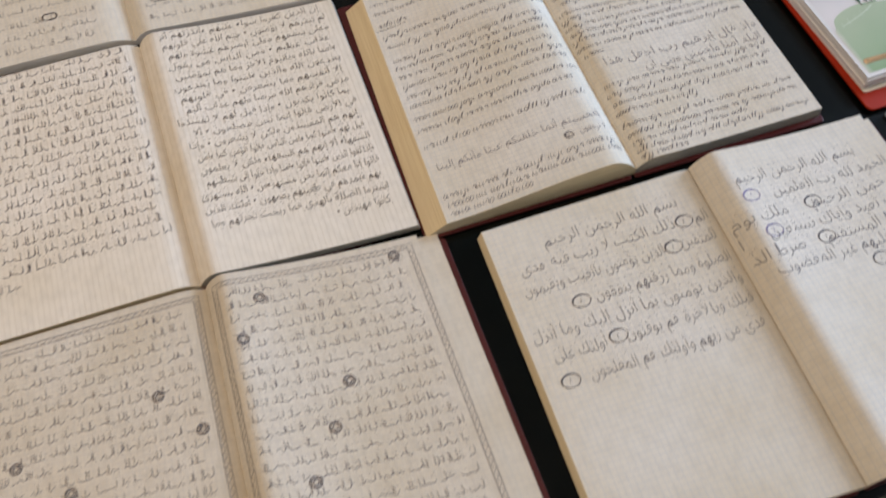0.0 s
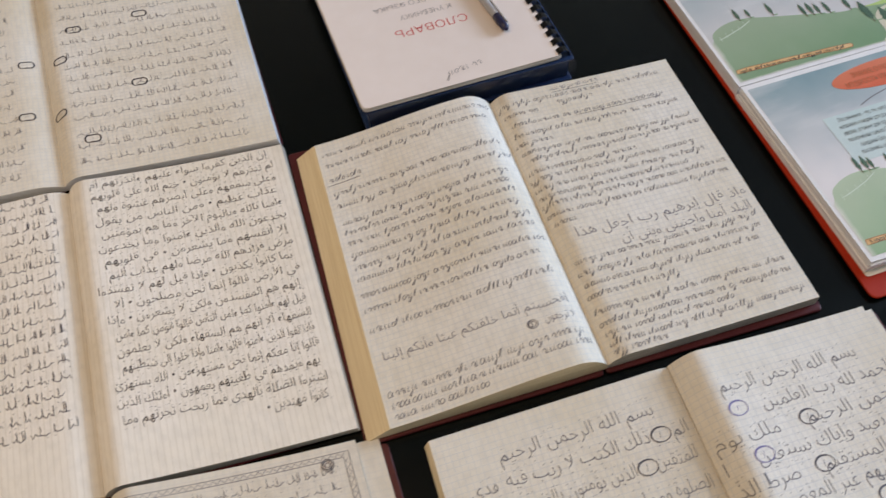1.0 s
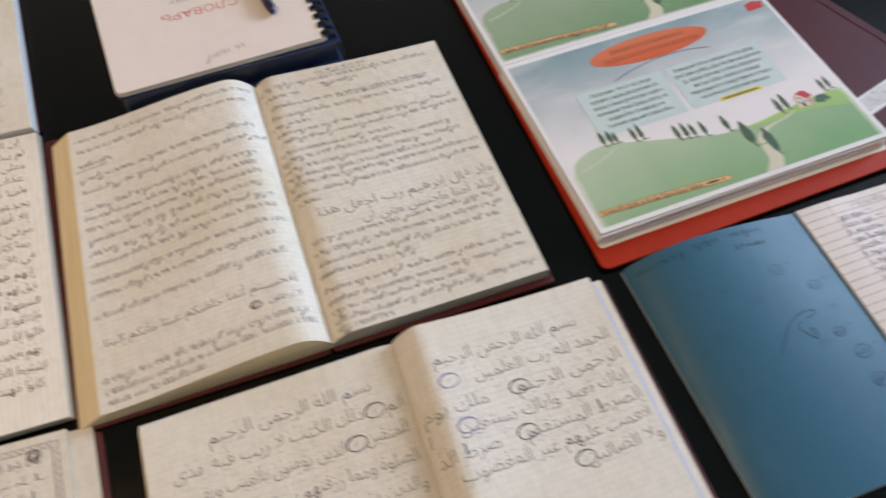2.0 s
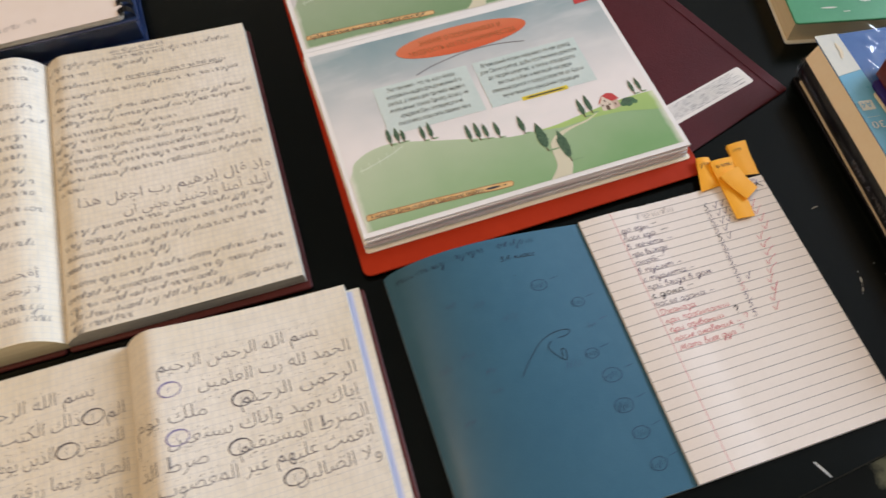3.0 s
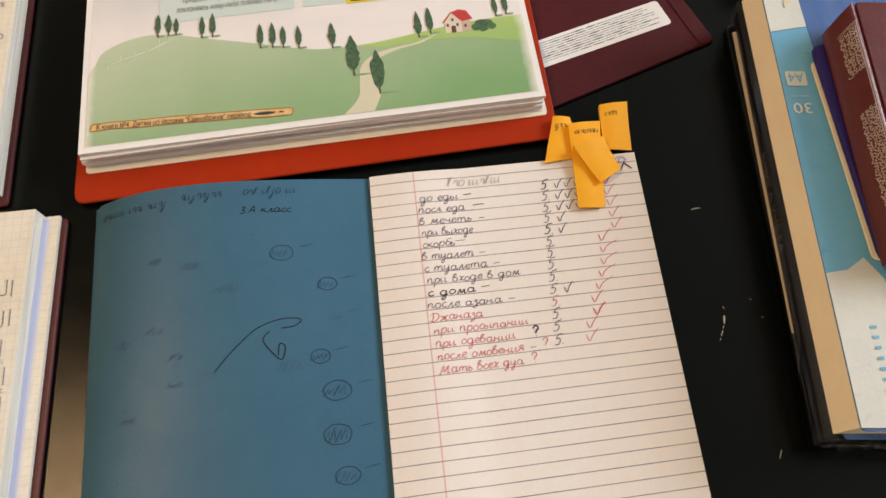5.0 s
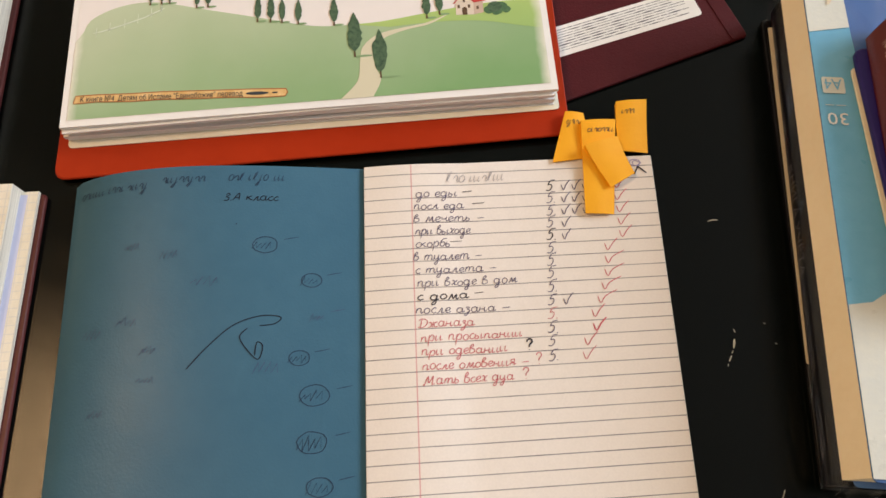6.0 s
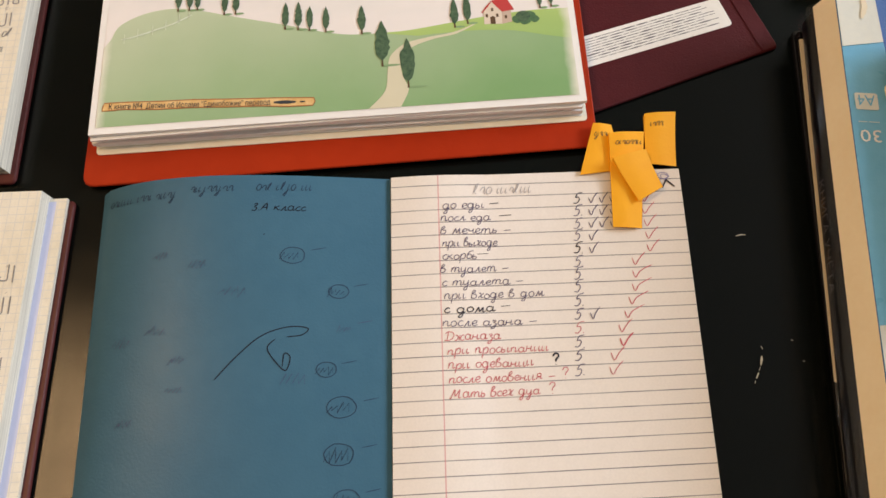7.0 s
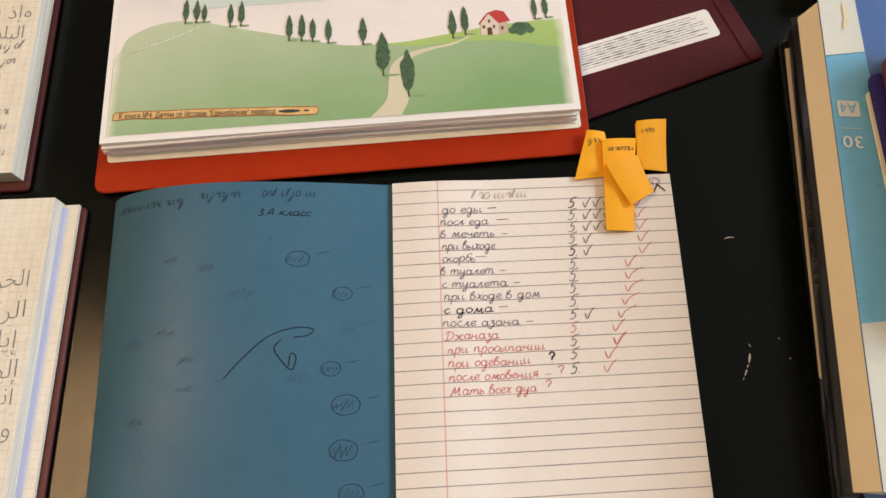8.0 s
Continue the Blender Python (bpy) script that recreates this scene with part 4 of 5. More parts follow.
M_SKY = printed("printed_sky", (0.80, 0.76, 0.75), (0.19, 0.31, 0.345), 0.06, 0.105, 0.250, clouds=True)
M_HILL = printed("printed_meadow", (0.20, 0.38, 0.17), (0.50, 0.58, 0.42), -0.15, -0.025, 0.105, corner=(0.010, 0.023))
# the same meadow print, its colour darkened for dimmer light on the upper sheet
M_HILL_UP_DIM = printed("printed_meadow_dimmed", (0.17, 0.30, 0.15), (0.38, 0.45, 0.32), -0.15, 0.19, 0.33, corner=(0.0255, 0.2415))
M_SKY_UP = printed("printed_upper_sky", (0.60, 0.59, 0.58), (0.20, 0.32, 0.35), 0.06, 0.32, 0.45, clouds=True)
M_HILL2 = printed("printed_bright_meadow", (0.26, 0.45, 0.17), (0.46, 0.60, 0.20), 0.0, 0.03, 0.09, corner=(0.010, 0.023))
M_TREE = worn("printed_cypress", (0.022, 0.062, 0.04), (0.11, 0.19, 0.11), 420.0, 0.3)
M_TRUNK = mat("printed_trunk_brown", (0.12, 0.07, 0.04), 0.3)
M_PATH = mat("printed_path", (0.66, 0.62, 0.47), 0.3)
M_OVAL = printed("printed_oval", (0.66, 0.10, 0.035), (0.68, 0.20, 0.10), 0.0, 0.17, 0.21)
M_TINT = worn("printed_text_panel", (0.53, 0.64, 0.62), (0.60, 0.69, 0.67), 25.0, 0.45, spec=0.2)
M_YELLOW = mat("printed_yellow_mark", (0.80, 0.62, 0.04), 0.3)
M_SCROLL = worn("printed_scroll", (0.82, 0.58, 0.30), (0.66, 0.38, 0.13), 150.0, 0.3)
M_SCROLLED = mat("printed_scroll_edge", (0.42, 0.14, 0.05), 0.3)
M_HOUSE = mat("printed_house_wall", (0.72, 0.62, 0.52), 0.3)
M_HOUSE2 = mat("printed_side_wall", (0.58, 0.44, 0.36), 0.3)
M_BUSH = worn("printed_bush_green", (0.05, 0.13, 0.07), (0.10, 0.21, 0.10), 400.0, 0.3)
M_ROOF = mat("printed_red_roof", (0.55, 0.06, 0.06), 0.3)
M_SHADE = mat("printed_grass_shadow", (0.22, 0.36, 0.19), 0.3)
M_FENCE = mat("printed_white_fence", (0.66, 0.74, 0.62), 0.3)


def mm(pts):
    return [(x / 1000, y / 1000) for x, y in pts]


def picture(sheet, parent, full):
    ob = flat("printed_sky", sheet, mm([(4, 4), (289, 4), (289, 208), (4, 208)]), M_SKY if full else M_SKY_UP, parent, 0.0001)
    crest = smooth_line([(8, 66), (13, 76), (30, 84), (52, 85), (85, 76), (114, 68), (150, 58), (180, 57)])
    flat("printed_hill", sheet, mm([(4, 60)] + crest + [(200, 50), (214, 36), (222, 4.5), (4, 4.5)]), M_HILL if full else M_HILL_UP_DIM, parent, 0.0002)
    flat("printed_hill", sheet, mm(smooth_line([(172, 57), (190, 57), (217, 60.5), (240, 63.5), (265, 65.5), (289, 65.5)]) + [(289, 4.5), (180, 4.5), (186, 40)]), M_HILL if full else M_HILL_UP_DIM, parent, 0.00024)
    flat("printed_field", sheet, mm(smooth_line([(172, 57), (190, 57.5), (217, 61), (240, 64), (265, 66), (289, 66)]) + smooth_line([(289, 44), (275, 47), (255, 52), (235, 54), (215, 54), (196, 53)])), M_HILL2, parent, 0.0003)
    left = smooth_line([(165, 4.5), (175, 16), (177, 30), (179, 40), (188, 48), (202, 51.5), (218, 54), (231, 59)])
    right = smooth_line([(232.5, 59.2), (220, 52.8), (206, 50), (192, 45), (185, 37), (186, 25), (189, 16), (184, 4.5)])
    flat("printed_path", sheet, mm(left + right), M_PATH, parent, 0.00036)
    for x, y0, y1, w in ((174, 33, 67, 11), (189, 17, 53, 12), (48, 83, 103, 5), (55, 83, 102, 5.4), (60, 83, 98, 4.6), (77, 78, 97, 5), (84, 78, 99, 5.4), (115, 64, 85, 5.6), (123, 63, 85, 6), (130, 62, 81, 5), (140, 60, 80, 5.4), (162, 57, 79, 6), (219, 57, 80, 6.4), (227, 59, 82, 6.4), (272, 67, 85, 5), (279, 67.5, 86, 5)):
        if not full and x < 110 and x % 2:
            continue
        flat("printed_shadow", sheet, mm([(x + w * 0.45 + w * 0.55 * math.cos(a * 0.7), y0 + 0.4 + 0.8 * math.sin(a * 0.7)) for a in range(9)]), M_SHADE, parent, 0.0004)
        tree(sheet, x / 1000, y0 / 1000, y1 / 1000, w / 1000, parent)
    if full:
        flat("printed_house", sheet, mm([(237, 58), (248, 57.4), (248.3, 67), (243, 74.5), (237.3, 67.5)]), M_HOUSE, parent, 0.0004)
        flat("printed_house", sheet, mm([(248, 57.4), (254, 58.5), (254, 67.5), (248.3, 67)]), M_HOUSE2, parent, 0.00042)
        flat("printed_roof", sheet, mm([(242.2, 74.6), (248.5, 66.2), (256, 67.3), (252.5, 74.8), (247.5, 76.5)]), M_ROOF, parent, 0.0005)
        strokes("printed_eave", sheet, [mm([(236, 66.3), (239.3, 70.4), (242.6, 74.9)])], 0.0011, M_ROOF, parent, 0.0005)
        flat("printed_door", sheet, mm([(241, 57.8), (244, 57.6), (244, 62.6), (242.5, 63.6), (241, 62.6)]), M_TRUNK, parent, 0.0005)
        for wx, wy in ((239, 64), (245.4, 63.8), (242.6, 68.2), (250.6, 62.3)):
            flat("printed_window", sheet, mm([(wx - 0.7, wy - 1.2), (wx + 0.7, wy - 1.2), (wx + 0.7, wy + 1.2), (wx - 0.7, wy + 1.2)]), M_TRUNK, parent, 0.0005)
        for bx, by, br in ((257.5, 60, 3.2), (261, 62.2, 4.4), (265, 61.8, 4), (268, 59.6, 2.8), (262, 59, 3.6)):
            flat("printed_bush", sheet, mm([(bx + br * math.cos(a * 0.45) * rng.uniform(0.9, 1.1), by + br * 0.9 * math.sin(a * 0.45) * rng.uniform(0.9, 1.1)) for a in range(14)]), M_BUSH if br < 4.2 else M_TREE, parent, 0.0004 + br * 0.00002)
    strokes("printed_fence", sheet, [mm([(x, y0), (x, y0 + 7)]) for x, y0 in ((16, 62), (24, 65), (33, 67), (41, 70), (49, 74), (55, 77))] + [mm([(14, 65), (20, 66), (30, 69), (45, 74), (57, 80)])], 0.0009, M_FENCE, parent, 0.0004)
    sc = [(7, 14.2), (20, 14.6), (40, 13.4), (60, 13.3), (80, 11.6), (100, 10.8), (118, 9.0), (132, 8.6), (133.5, 12.5), (132.5, 15.3), (112, 17.4), (90, 18.2), (60, 20.4), (40, 20.3), (20, 21.6), (8, 21.3), (7.4, 18)]
    sc = [(x, 17.9 - (x - 7) * 0.047 + (y - 17.9 + (x - 7) * 0.047) * 0.74 + rng.uniform(-0.25, 0.25)) for x, y in sc]
    flat("printed_scroll", sheet, mm(sc), M_SCROLL, parent, 0.0004)
    strokes("printed_scroll_edge", sheet, [mm(sc + sc[:1])], 0.0006, M_SCROLLED, parent, 0.0005)
    if not full:
        strokes("scroll_bar", sheet, [[(px, py - px * 0.045) for px, py in row] for row in pen_bars(0.011, 0.128, 0.0165, 0.0026)], 0.0006, I_PRINT, parent, 0.0006)
    if full:
        write("scroll_line", sheet, 'К книге №4  Детям об Исламе "Единобожие" перевод', 0.011, 0.0160, 0.0054, I_PRINT, parent, width=0.096, tilt=-0.045, up=0.0006)
        strokes("name_bar", sheet, [mm([(109, 13.2), (122, 12.6)]), mm([(124.5, 12.5), (127.5, 12.4)])], 0.0022, I_PRINT, parent, 0.0006)
        flat("printed_oval", sheet, mm([(147 + 65 * math.cos(a * math.pi / 24), 184 + 16.5 * math.sin(a * math.pi / 24)) for a in range(48)]), M_OVAL, parent, 0.0003)
        strokes("printed_arc", sheet, [mm(smooth_line([(92, 153), (112, 160), (145, 166), (175, 166), (202, 161)]))], 0.0012, I_MID, parent, 0.0003)
        for n, (body, wide) in enumerate((("ЗНАНИЕ О ПОСЛАННИКАХ И", 0.082), ("МУДРОСТЬ ИХ ПОСЛАННИЧЕСТВА", 0.106))):
            write("title", sheet, body, 0, 0.1865 - 0.0105 * n, 0.0085, M_SCROLLED, parent, width=wide, centre=0.147, up=0.0005)
        for x0, x1, rows in ((50, 138, ("Посланники - это те, кого Аллах", "направил к людям для донесения Его", "закона, а также для призыва людей к", "поклонению только Одному Аллаху, не", "придавая Ему сотоварища и не", "поклоняясь кому-либо помимо Него")),
                             (146, 246, ("Всевышний Аллах направил их как довод", "для Своих рабов, дабы посланники донесли", "до людей религию, а также обрадовали", "вестью о Рае и великой награде", "повинующихся и предостерегли от Ада и", "мучительного наказания грешащих"))):
            flat("text_panel", sheet, mm([(x0 - 1, 94), (x1 + 1, 94), (x1 + 1, 150), (x0 - 1, 150)]), M_TINT, parent, 0.0003)
            for n, body in enumerate(rows):
                k = len(body) / 40
                write("text_line", sheet, body, 0, 0.1415 - 0.0080 * n, 0.0068, I_PRINT, parent, width=(x1 - x0 - 4) / 1000 * min(k, 1), centre=(x0 + x1) / 2000, up=0.0005, shear=0.2, thin=-0.008)
        flat("yellow_mark", sheet, mm([(174, 92.5), (218, 92.5), (218, 97), (174, 97)]), M_YELLOW, parent, 0.0004)
        strokes("name_bar", sheet, [mm([(177, 94.6), (215, 94.6)])], 0.0016, I_PRINT, parent, 0.0006)
        flat("red_emblem", sheet, mm([(266, 190), (284, 191), (287, 199), (276, 203), (267, 200)]), M_ROOF, parent, 0.0003)
    return ob


def stack_top(n):
    return lambda s, t: 0.0098 + n * 0.0021 + 0.0004


for quad, count, full in ((SHEETS, 6, True), (UPPER, 5, False)):
    z = stack_top(count - 1)
    sh = Sheet(quad, z)
    pg = block("picture_sheet", sh, 0.0057 + count * 0.0021, [M_SLEEVE, M_EDGE_WHITE], binder, "glossy printed sheet with green hills and cypresses", nu=20, nv=6)
    picture(sh, pg, full)

# ---- maroon book with a label, under the binder's edge ----
mar = thing("hardback_book", "maroon leatherette book with white barcode label partly under the binder", "book")
c, s_ = math.cos(radians(13.5)), math.sin(radians(13.5))


def mar_at(u, v):
    return (0.432 - u * c - v * s_, 0.036 - u * s_ + v * c)


board("cover", [mar_at(0.17, 0.0), mar_at(0, 0), mar_at(0, 0.235), mar_at(0.17, 0.235)], 0.0, 0.0028, M_MAROON, mar, corner=0.003)
board("hinge_rib", [mar_at(0.011, 0.001), mar_at(0.009, 0.001), mar_at(0.009, 0.234), mar_at(0.011, 0.234)], 0.0026, 0.0033, M_MAROON, mar, r=0.0002, corner=0.0005)
LAB = [(0.300, 0.036), (0.408, 0.056), (0.4035, 0.0775), (0.2955, 0.0575)]
lab_sheet = Sheet(LAB, 0.0031)
lab_ob = board("label", LAB, 0.0028, 0.0031, M_LABEL, mar, "white paper label with fine print", r=0.0001, corner=0.003)
for n in range(9):
    x, end, rows = 0.004, 0.104 - rng.uniform(0, 0.012), []
    while x < end - 0.002:
        w_ = min(rng.uniform(0.003, 0.010), end - x)
        rows.append([(x, 0.0190 - n * 0.0019), (x + w_, 0.0190 - n * 0.0019)])
        x += w_ + rng.uniform(0.0005, 0.0008)
    strokes("print_bar", lab_sheet, rows, 0.0008 if n % 3 else 0.0010, I_GREY, lab_ob)

# ---- blue exercise book with the list ----
exb = thing("exercise_book", "open blue exercise book with a ruled handwritten list", "notebook")
cov = Sheet([(-0.0030, -0.231), (0.160, -0.2455), (0.182, -0.0215), (0.0135, -0.0085)], lambda s, t: 0.0035 + 0.018 * math.sin(math.pi * s ** 0.68) * (0.35 + 0.65 * t))
M_BLUEEDGE = mat("pale_card_edge", (0.45, 0.52, 0.56), 0.8)
cov_ob = block("cover", cov, 0.0008, [M_BLUE, M_BLUEEDGE], exb, "plain blue card cover, inside", nu=30, nv=10)
pages = Sheet([(0.1605, -0.2455), (0.3245, -0.257), (0.3495, -0.0395), (0.1825, -0.0215)], lambda s, t: 0.0055 + 0.0015 * math.sin(math.pi * min(s * 3, 1)) + 0.0012 * s)
pg = block("page_block", pages, 0.0006, [M_RULED, M_EDGE_WHITE], exb, "ruled pages with a red margin", nu=30, nv=10, flare=(0, 0.002, 0, 0))
LIST = [("до еды", 29.5, 24, 0), ("посл еда", 28.2, 29, 0), ("в мечеть –", 27.9, 40, 0), ("при выходе", 28.7, 31.5, 0), ("скорбь", 28.6, 20, 0), ("в туалет –", 27.3, 38, 0), ("с туалета –", 28.1, 45, 0), ("при входе в дом", 28.9, 54.5, 0),
        ("с дома", 28.7, 28, 2), ("после азана –", 27.6, 51, 0), ("Джаназа", 28.2, 31, 1), ("при просыпании", 29.8, 54, 1), ("при одевании", 30.0, 46, 1), ("после омовения –", 30.2, 57, 1), ("Мать всех дуа", 30.3, 47.5, 1)]
for n, (body, x, wide, tone) in enumerate(LIST):
    yy = pages.h - 0.0214 - n * 0.00767
    pen_write("list_line", pages, body, x / 1000, yy, 0.0029, (I_BLUE, I_RED, I_DARK)[tone], pg, width=wide / 1000, nib=0.00058 if tone == 2 else 0.00040)
    if n < 14:
        fx = 0.104 - n * 0.00052
        pen_write("mark_five", pages, "5." if n % 3 else "5", fx, yy + 0.0012, 0.0040, I_PINK if n == 10 else I_DARK if n in (0, 4) else I_BLUE, pg, slant=0.3, nib=0.0006 if n in (0, 4) else 0.00045)
        ticks = [smooth_line([(fx + 0.009 + k * 0.0060, yy + 0.0048), (fx + 0.0102 + k * 0.0060, yy + 0.0012), (fx + 0.0118 + k * 0.0060, yy + 0.0045), (fx + 0.0145 + k * 0.0060, yy + 0.0078)], 3) for k in range((3, 3, 3, 1, 1, 0, 0, 0, 0, 1, 0, 0, 0, 0)[n])]
        if ticks:
            strokes("tick", pages, ticks, 0.0005, I_BLUE, pg)
        rx = (146, 145.5, 146, 146, 146, 137, 136.5, 135.5, 133, 130, 126, 126, 120.5, 119)[n] / 1000
        long = 0.0035 if n in (6, 7, 8, 9) else 0.0
        strokes("tick", pages, [smooth_line([(rx - 0.003, yy + 0.0052), (rx - 0.0016, yy + 0.0010), (rx + 0.0012, yy + 0.0048), (rx + 0.0045 + long, yy + 0.0082)], 3)], 0.00048 if n != 11 else 0.0008, I_RED if n != 13 else I_PINK, pg)
for n, x0, x1, wide in ((0, 0.0565, 0.0615, 0.0010), (1, 0.0615, 0.0685, 0.0009), (4, 0.0480, 0.0545, 0.0006), (8, 0.0600, 0.0650, 0.0008)):
    yy = pages.h - 0.0186 - n * 0.00767
    strokes("dash", pages, [[(x0, yy), (x1, yy + 0.0003)]], wide, I_DARK, pg)
for n, x, wide, m_ in ((12, 0.0880, 0.0009, I_DARK), (13, 0.0925, 0.0005, I_PINK), (14, 0.0850, 0.0005, I_PINK)):
    yy = pages.h - 0.0214 - n * 0.00767
    strokes("question_mark", pages, [smooth_line([(x - 0.0016, yy + 0.0046), (x - 0.0006, yy + 0.0060), (x + 0.0010, yy + 0.0058), (x + 0.0013, yy + 0.0044), (x, yy + 0.0030), (x - 0.0003, yy + 0.0017)]), [(x - 0.0005, yy + 0.0004), (x - 0.0001, yy)]], wide, m_, pg)
strokes("name_bar", pages, pen_bars(0.047, 0.087, pages.h - 0.0125, 0.0042, 0.25), 0.0005, I_PALE, pg)
strokes("caret_mark", pages, [[(0.1555, pages.h - 0.0122), (0.1580, pages.h - 0.0070), (0.1625, pages.h - 0.0115)]], 0.0017, I_DARK, pg, 0.0003)
strokes("caret_mark", pages, [ring_pts(0.1565, pages.h - 0.0045, 0.003, 0.002, 12, 0.2), ring_pts(0.157, pages.h - 0.005, 0.002, 0.0015, 12, 0.3)], 0.0004, I_VIOLET, pg, 0.0003)

# faint pencil on the blue cover
H = cov.h
strokes("pencil_sketch", cov, [smooth_line([(0.074, 0.108), (0.085, 0.120), (0.098, 0.131), (0.112, 0.1355), (0.122, 0.1345), (0.119, 0.131), (0.111, 0.130)]), smooth_line([(0.105, 0.129), (0.101, 0.124), (0.106, 0.116), (0.111, 0.112), (0.113, 0.119), (0.110, 0.121), (0.109, 0.114)])], 0.00055, I_COVER, cov_ob)
for xa, xb, dy in ((0.007, 0.047, 0.0125), (0.056, 0.082, 0.0105), (0.092, 0.122, 0.0105)):
    strokes("name_bar", cov, pen_bars(xa, xb, H - dy, 0.0036, 0.2, tilt=0.01), 0.0005, I_COVER2, cov_ob)
pen_write("class_note", cov, "3.А класс", 0.090, H - 0.0215, 0.0027, I_COVER, cov_ob, width=0.030, slant=0.3, nib=0.0005)
strokes("pencil_dot", cov, [[(0.097, H - 0.036), (0.0978, H - 0.0355)]], 0.0009, I_COVER, cov_ob)
for n, (x, yy, r, ringed) in enumerate(((0.112, 0.176, 0.006, 1), (0.137, 0.155, 0.005, 1), (0.141, 0.134, 0.004, 0), (0.131, 0.112, 0.005, 1), (0.139, 0.092, 0.007, 1), (0.138, 0.068, 0.007, 1), (0.142, 0.046, 0.006, 1), (0.145, 0.022, 0.006, 1), (0.042, 0.178, 0.005, 0), (0.062, 0.172, 0.005, 0), (0.080, 0.156, 0.006, 0), (0.022, 0.131, 0.006, 0), (0.040, 0.136, 0.005, 0), (0.054, 0.120, 0.005, 0), (0.052, 0.104, 0.004, 0), (0.027, 0.088, 0.005, 0), (0.114, 0.108, 0.006, 0))):
    wild = rng.uniform(0.7, 1.2)
    pts = [(x - r + 2 * r * k / 8 * wild + (0.25 * r if k % 2 else 0), yy - 0.1 * r + (0.5 * r if k % 2 else -0.4 * r) * rng.uniform(0.3, 1.3)) for k in range(9)]
    lists = [pts] + ([ring_pts(x + 0.001, yy, r * 1.1, r * 0.8, 16, 0.05)] if ringed else [])
    if n < 8:
        lists.append([(x + r * 1.8, yy + 0.003), (x + r * 1.8 + 0.008, yy + 0.0045)])
    strokes("pencil_scribble", cov, lists, 0.00045, I_COVER2 if ringed else I_COVER3, cov_ob)

# orange sticky notes at the page's corner
for label, quad, z0, z1, curl in (
        ("orange sticky note with a pencilled word, upright", [(0.3310, -0.0345), (0.3480, -0.0385), (0.3545, -0.0050), (0.3360, -0.0040)], 0.0084, 0.0095, 0.004),
        ("long orange sticky note hanging over the list", [(0.3040, -0.0710), (0.3200, -0.0740), (0.3335, -0.0150), (0.3130, -0.0130)], 0.0088, 0.0100, 0.002),
        ("small orange sticky note curled across the others", [(0.3210, -0.0585), (0.3365, -0.0515), (0.3310, -0.0280), (0.3110, -0.0310)], 0.0115, 0.0120, 0.004),
        ("orange sticky note tucked below the others", [(0.2920, -0.0360), (0.3180, -0.0365), (0.3160, -0.0070), (0.3055, -0.0045)], 0.0079, 0.0083, 0.002)):
    note = thing("sticky_note", label, "sticky note", "orange sticky notes")
    sh = Sheet(quad, lambda s, t, z0=z0, z1=z1, curl=curl: lerp(z0, z1, t) + curl * max(t - 0.4, 0) ** 2 * 2 + 0.0006 * math.sin(s * 4))
    pad_ = block("note_paper", sh, z0 - 0.0004, [M_ORANGE, M_ORANGE], note, nu=6, nv=10)
    if "small" not in label:
        strokes("pencil_bar", sh, pen_bars(0.003, sh.w - 0.002, sh.h - 0.008, 0.0026), 0.0004, I_DARK, pad_)

# ---- the pile at the table's end ----
D12 = radians(11.8)
ux, uy = Vector((math.cos(D12), -math.sin(D12))), Vector((math.sin(D12), math.cos(D12)))


def pile(u, v, o=(0.3905, -0.2310)):  # across and along the pile
    p = Vector(o) + ux * u + uy * v
    return (p.x, p.y)


M_INKBLACK = worn("black_cloth_board", (0.003, 0.003, 0.005), (0.006, 0.006, 0.009), 60.0, 0.32, 0.1, 900.0, spec=0.16)
ledger = thing("ledger_book", "black hardback ledger in crumpled clear wrap under a drawing pad", "book")
board("back_board", [pile(0.0005, -0.004), pile(0.21, -0.004), pile(0.21, 0.282), pile(-0.0060, 0.282)], 0.0, 0.0046, M_BLACKPL, ledger, corner=0.004)
M_BEIGE = worn("beige_card", (0.76, 0.67, 0.50), (0.68, 0.58, 0.42), 40.0, 0.7)
board("card_insert", [pile(-0.0014, 0.060), pile(0.20, 0.0), pile(0.20, 0.275), pile(-0.0027, 0.274)], 0.0054, 0.0062, M_BEIGE, ledger, "thin beige card", r=0.0002, corner=0.001)
SPINE = ((-0.0004, 0.0064), (-0.0013, 0.0090), (-0.0018, 0.0130), (-0.0014, 0.0180), (-0.0004, 0.0225), (0.0016, 0.0262), (0.0060, 0.0285), (0.2070, 0.0285))
bm = bmesh.new()
rows = []
for n in range(49):
    v = -0.002 + 0.284 * n / 48
    ripple = 0.00018 * math.sin(n * 0.7) + 0.00012 * math.sin(n * 1.9)
    rows.append([bm.verts.new((*pile(u + ripple * (k in (2, 3, 4, 5)), v), z)) for k, (u, z) in enumerate(SPINE)])
for a, b in zip(rows, rows[1:]):
    for k in range(len(SPINE) - 1):
        bm.faces.new((a[k + 1], a[k], b[k], b[k + 1]))
for row, flip in ((rows[0], 1), (rows[-1], -1)):
    foot = bm.verts.new((*pile(0.207, -0.002 if flip == 1 else 0.282), 0.0064))
    bm.faces.new(([*row, foot])[::flip])
link("spine", bm, M_INKBLACK, ledger, "rounded glossy black spine", smooth=True)
letters_co, letters_faces = letters("КНИГА УЧЁТА", 0.0085, 0.0, -0.012)
lo_, hi_ = min(p[0] for p in letters_co), max(p[0] for p in letters_co)
me = bpy.data.meshes.new("spine_title")
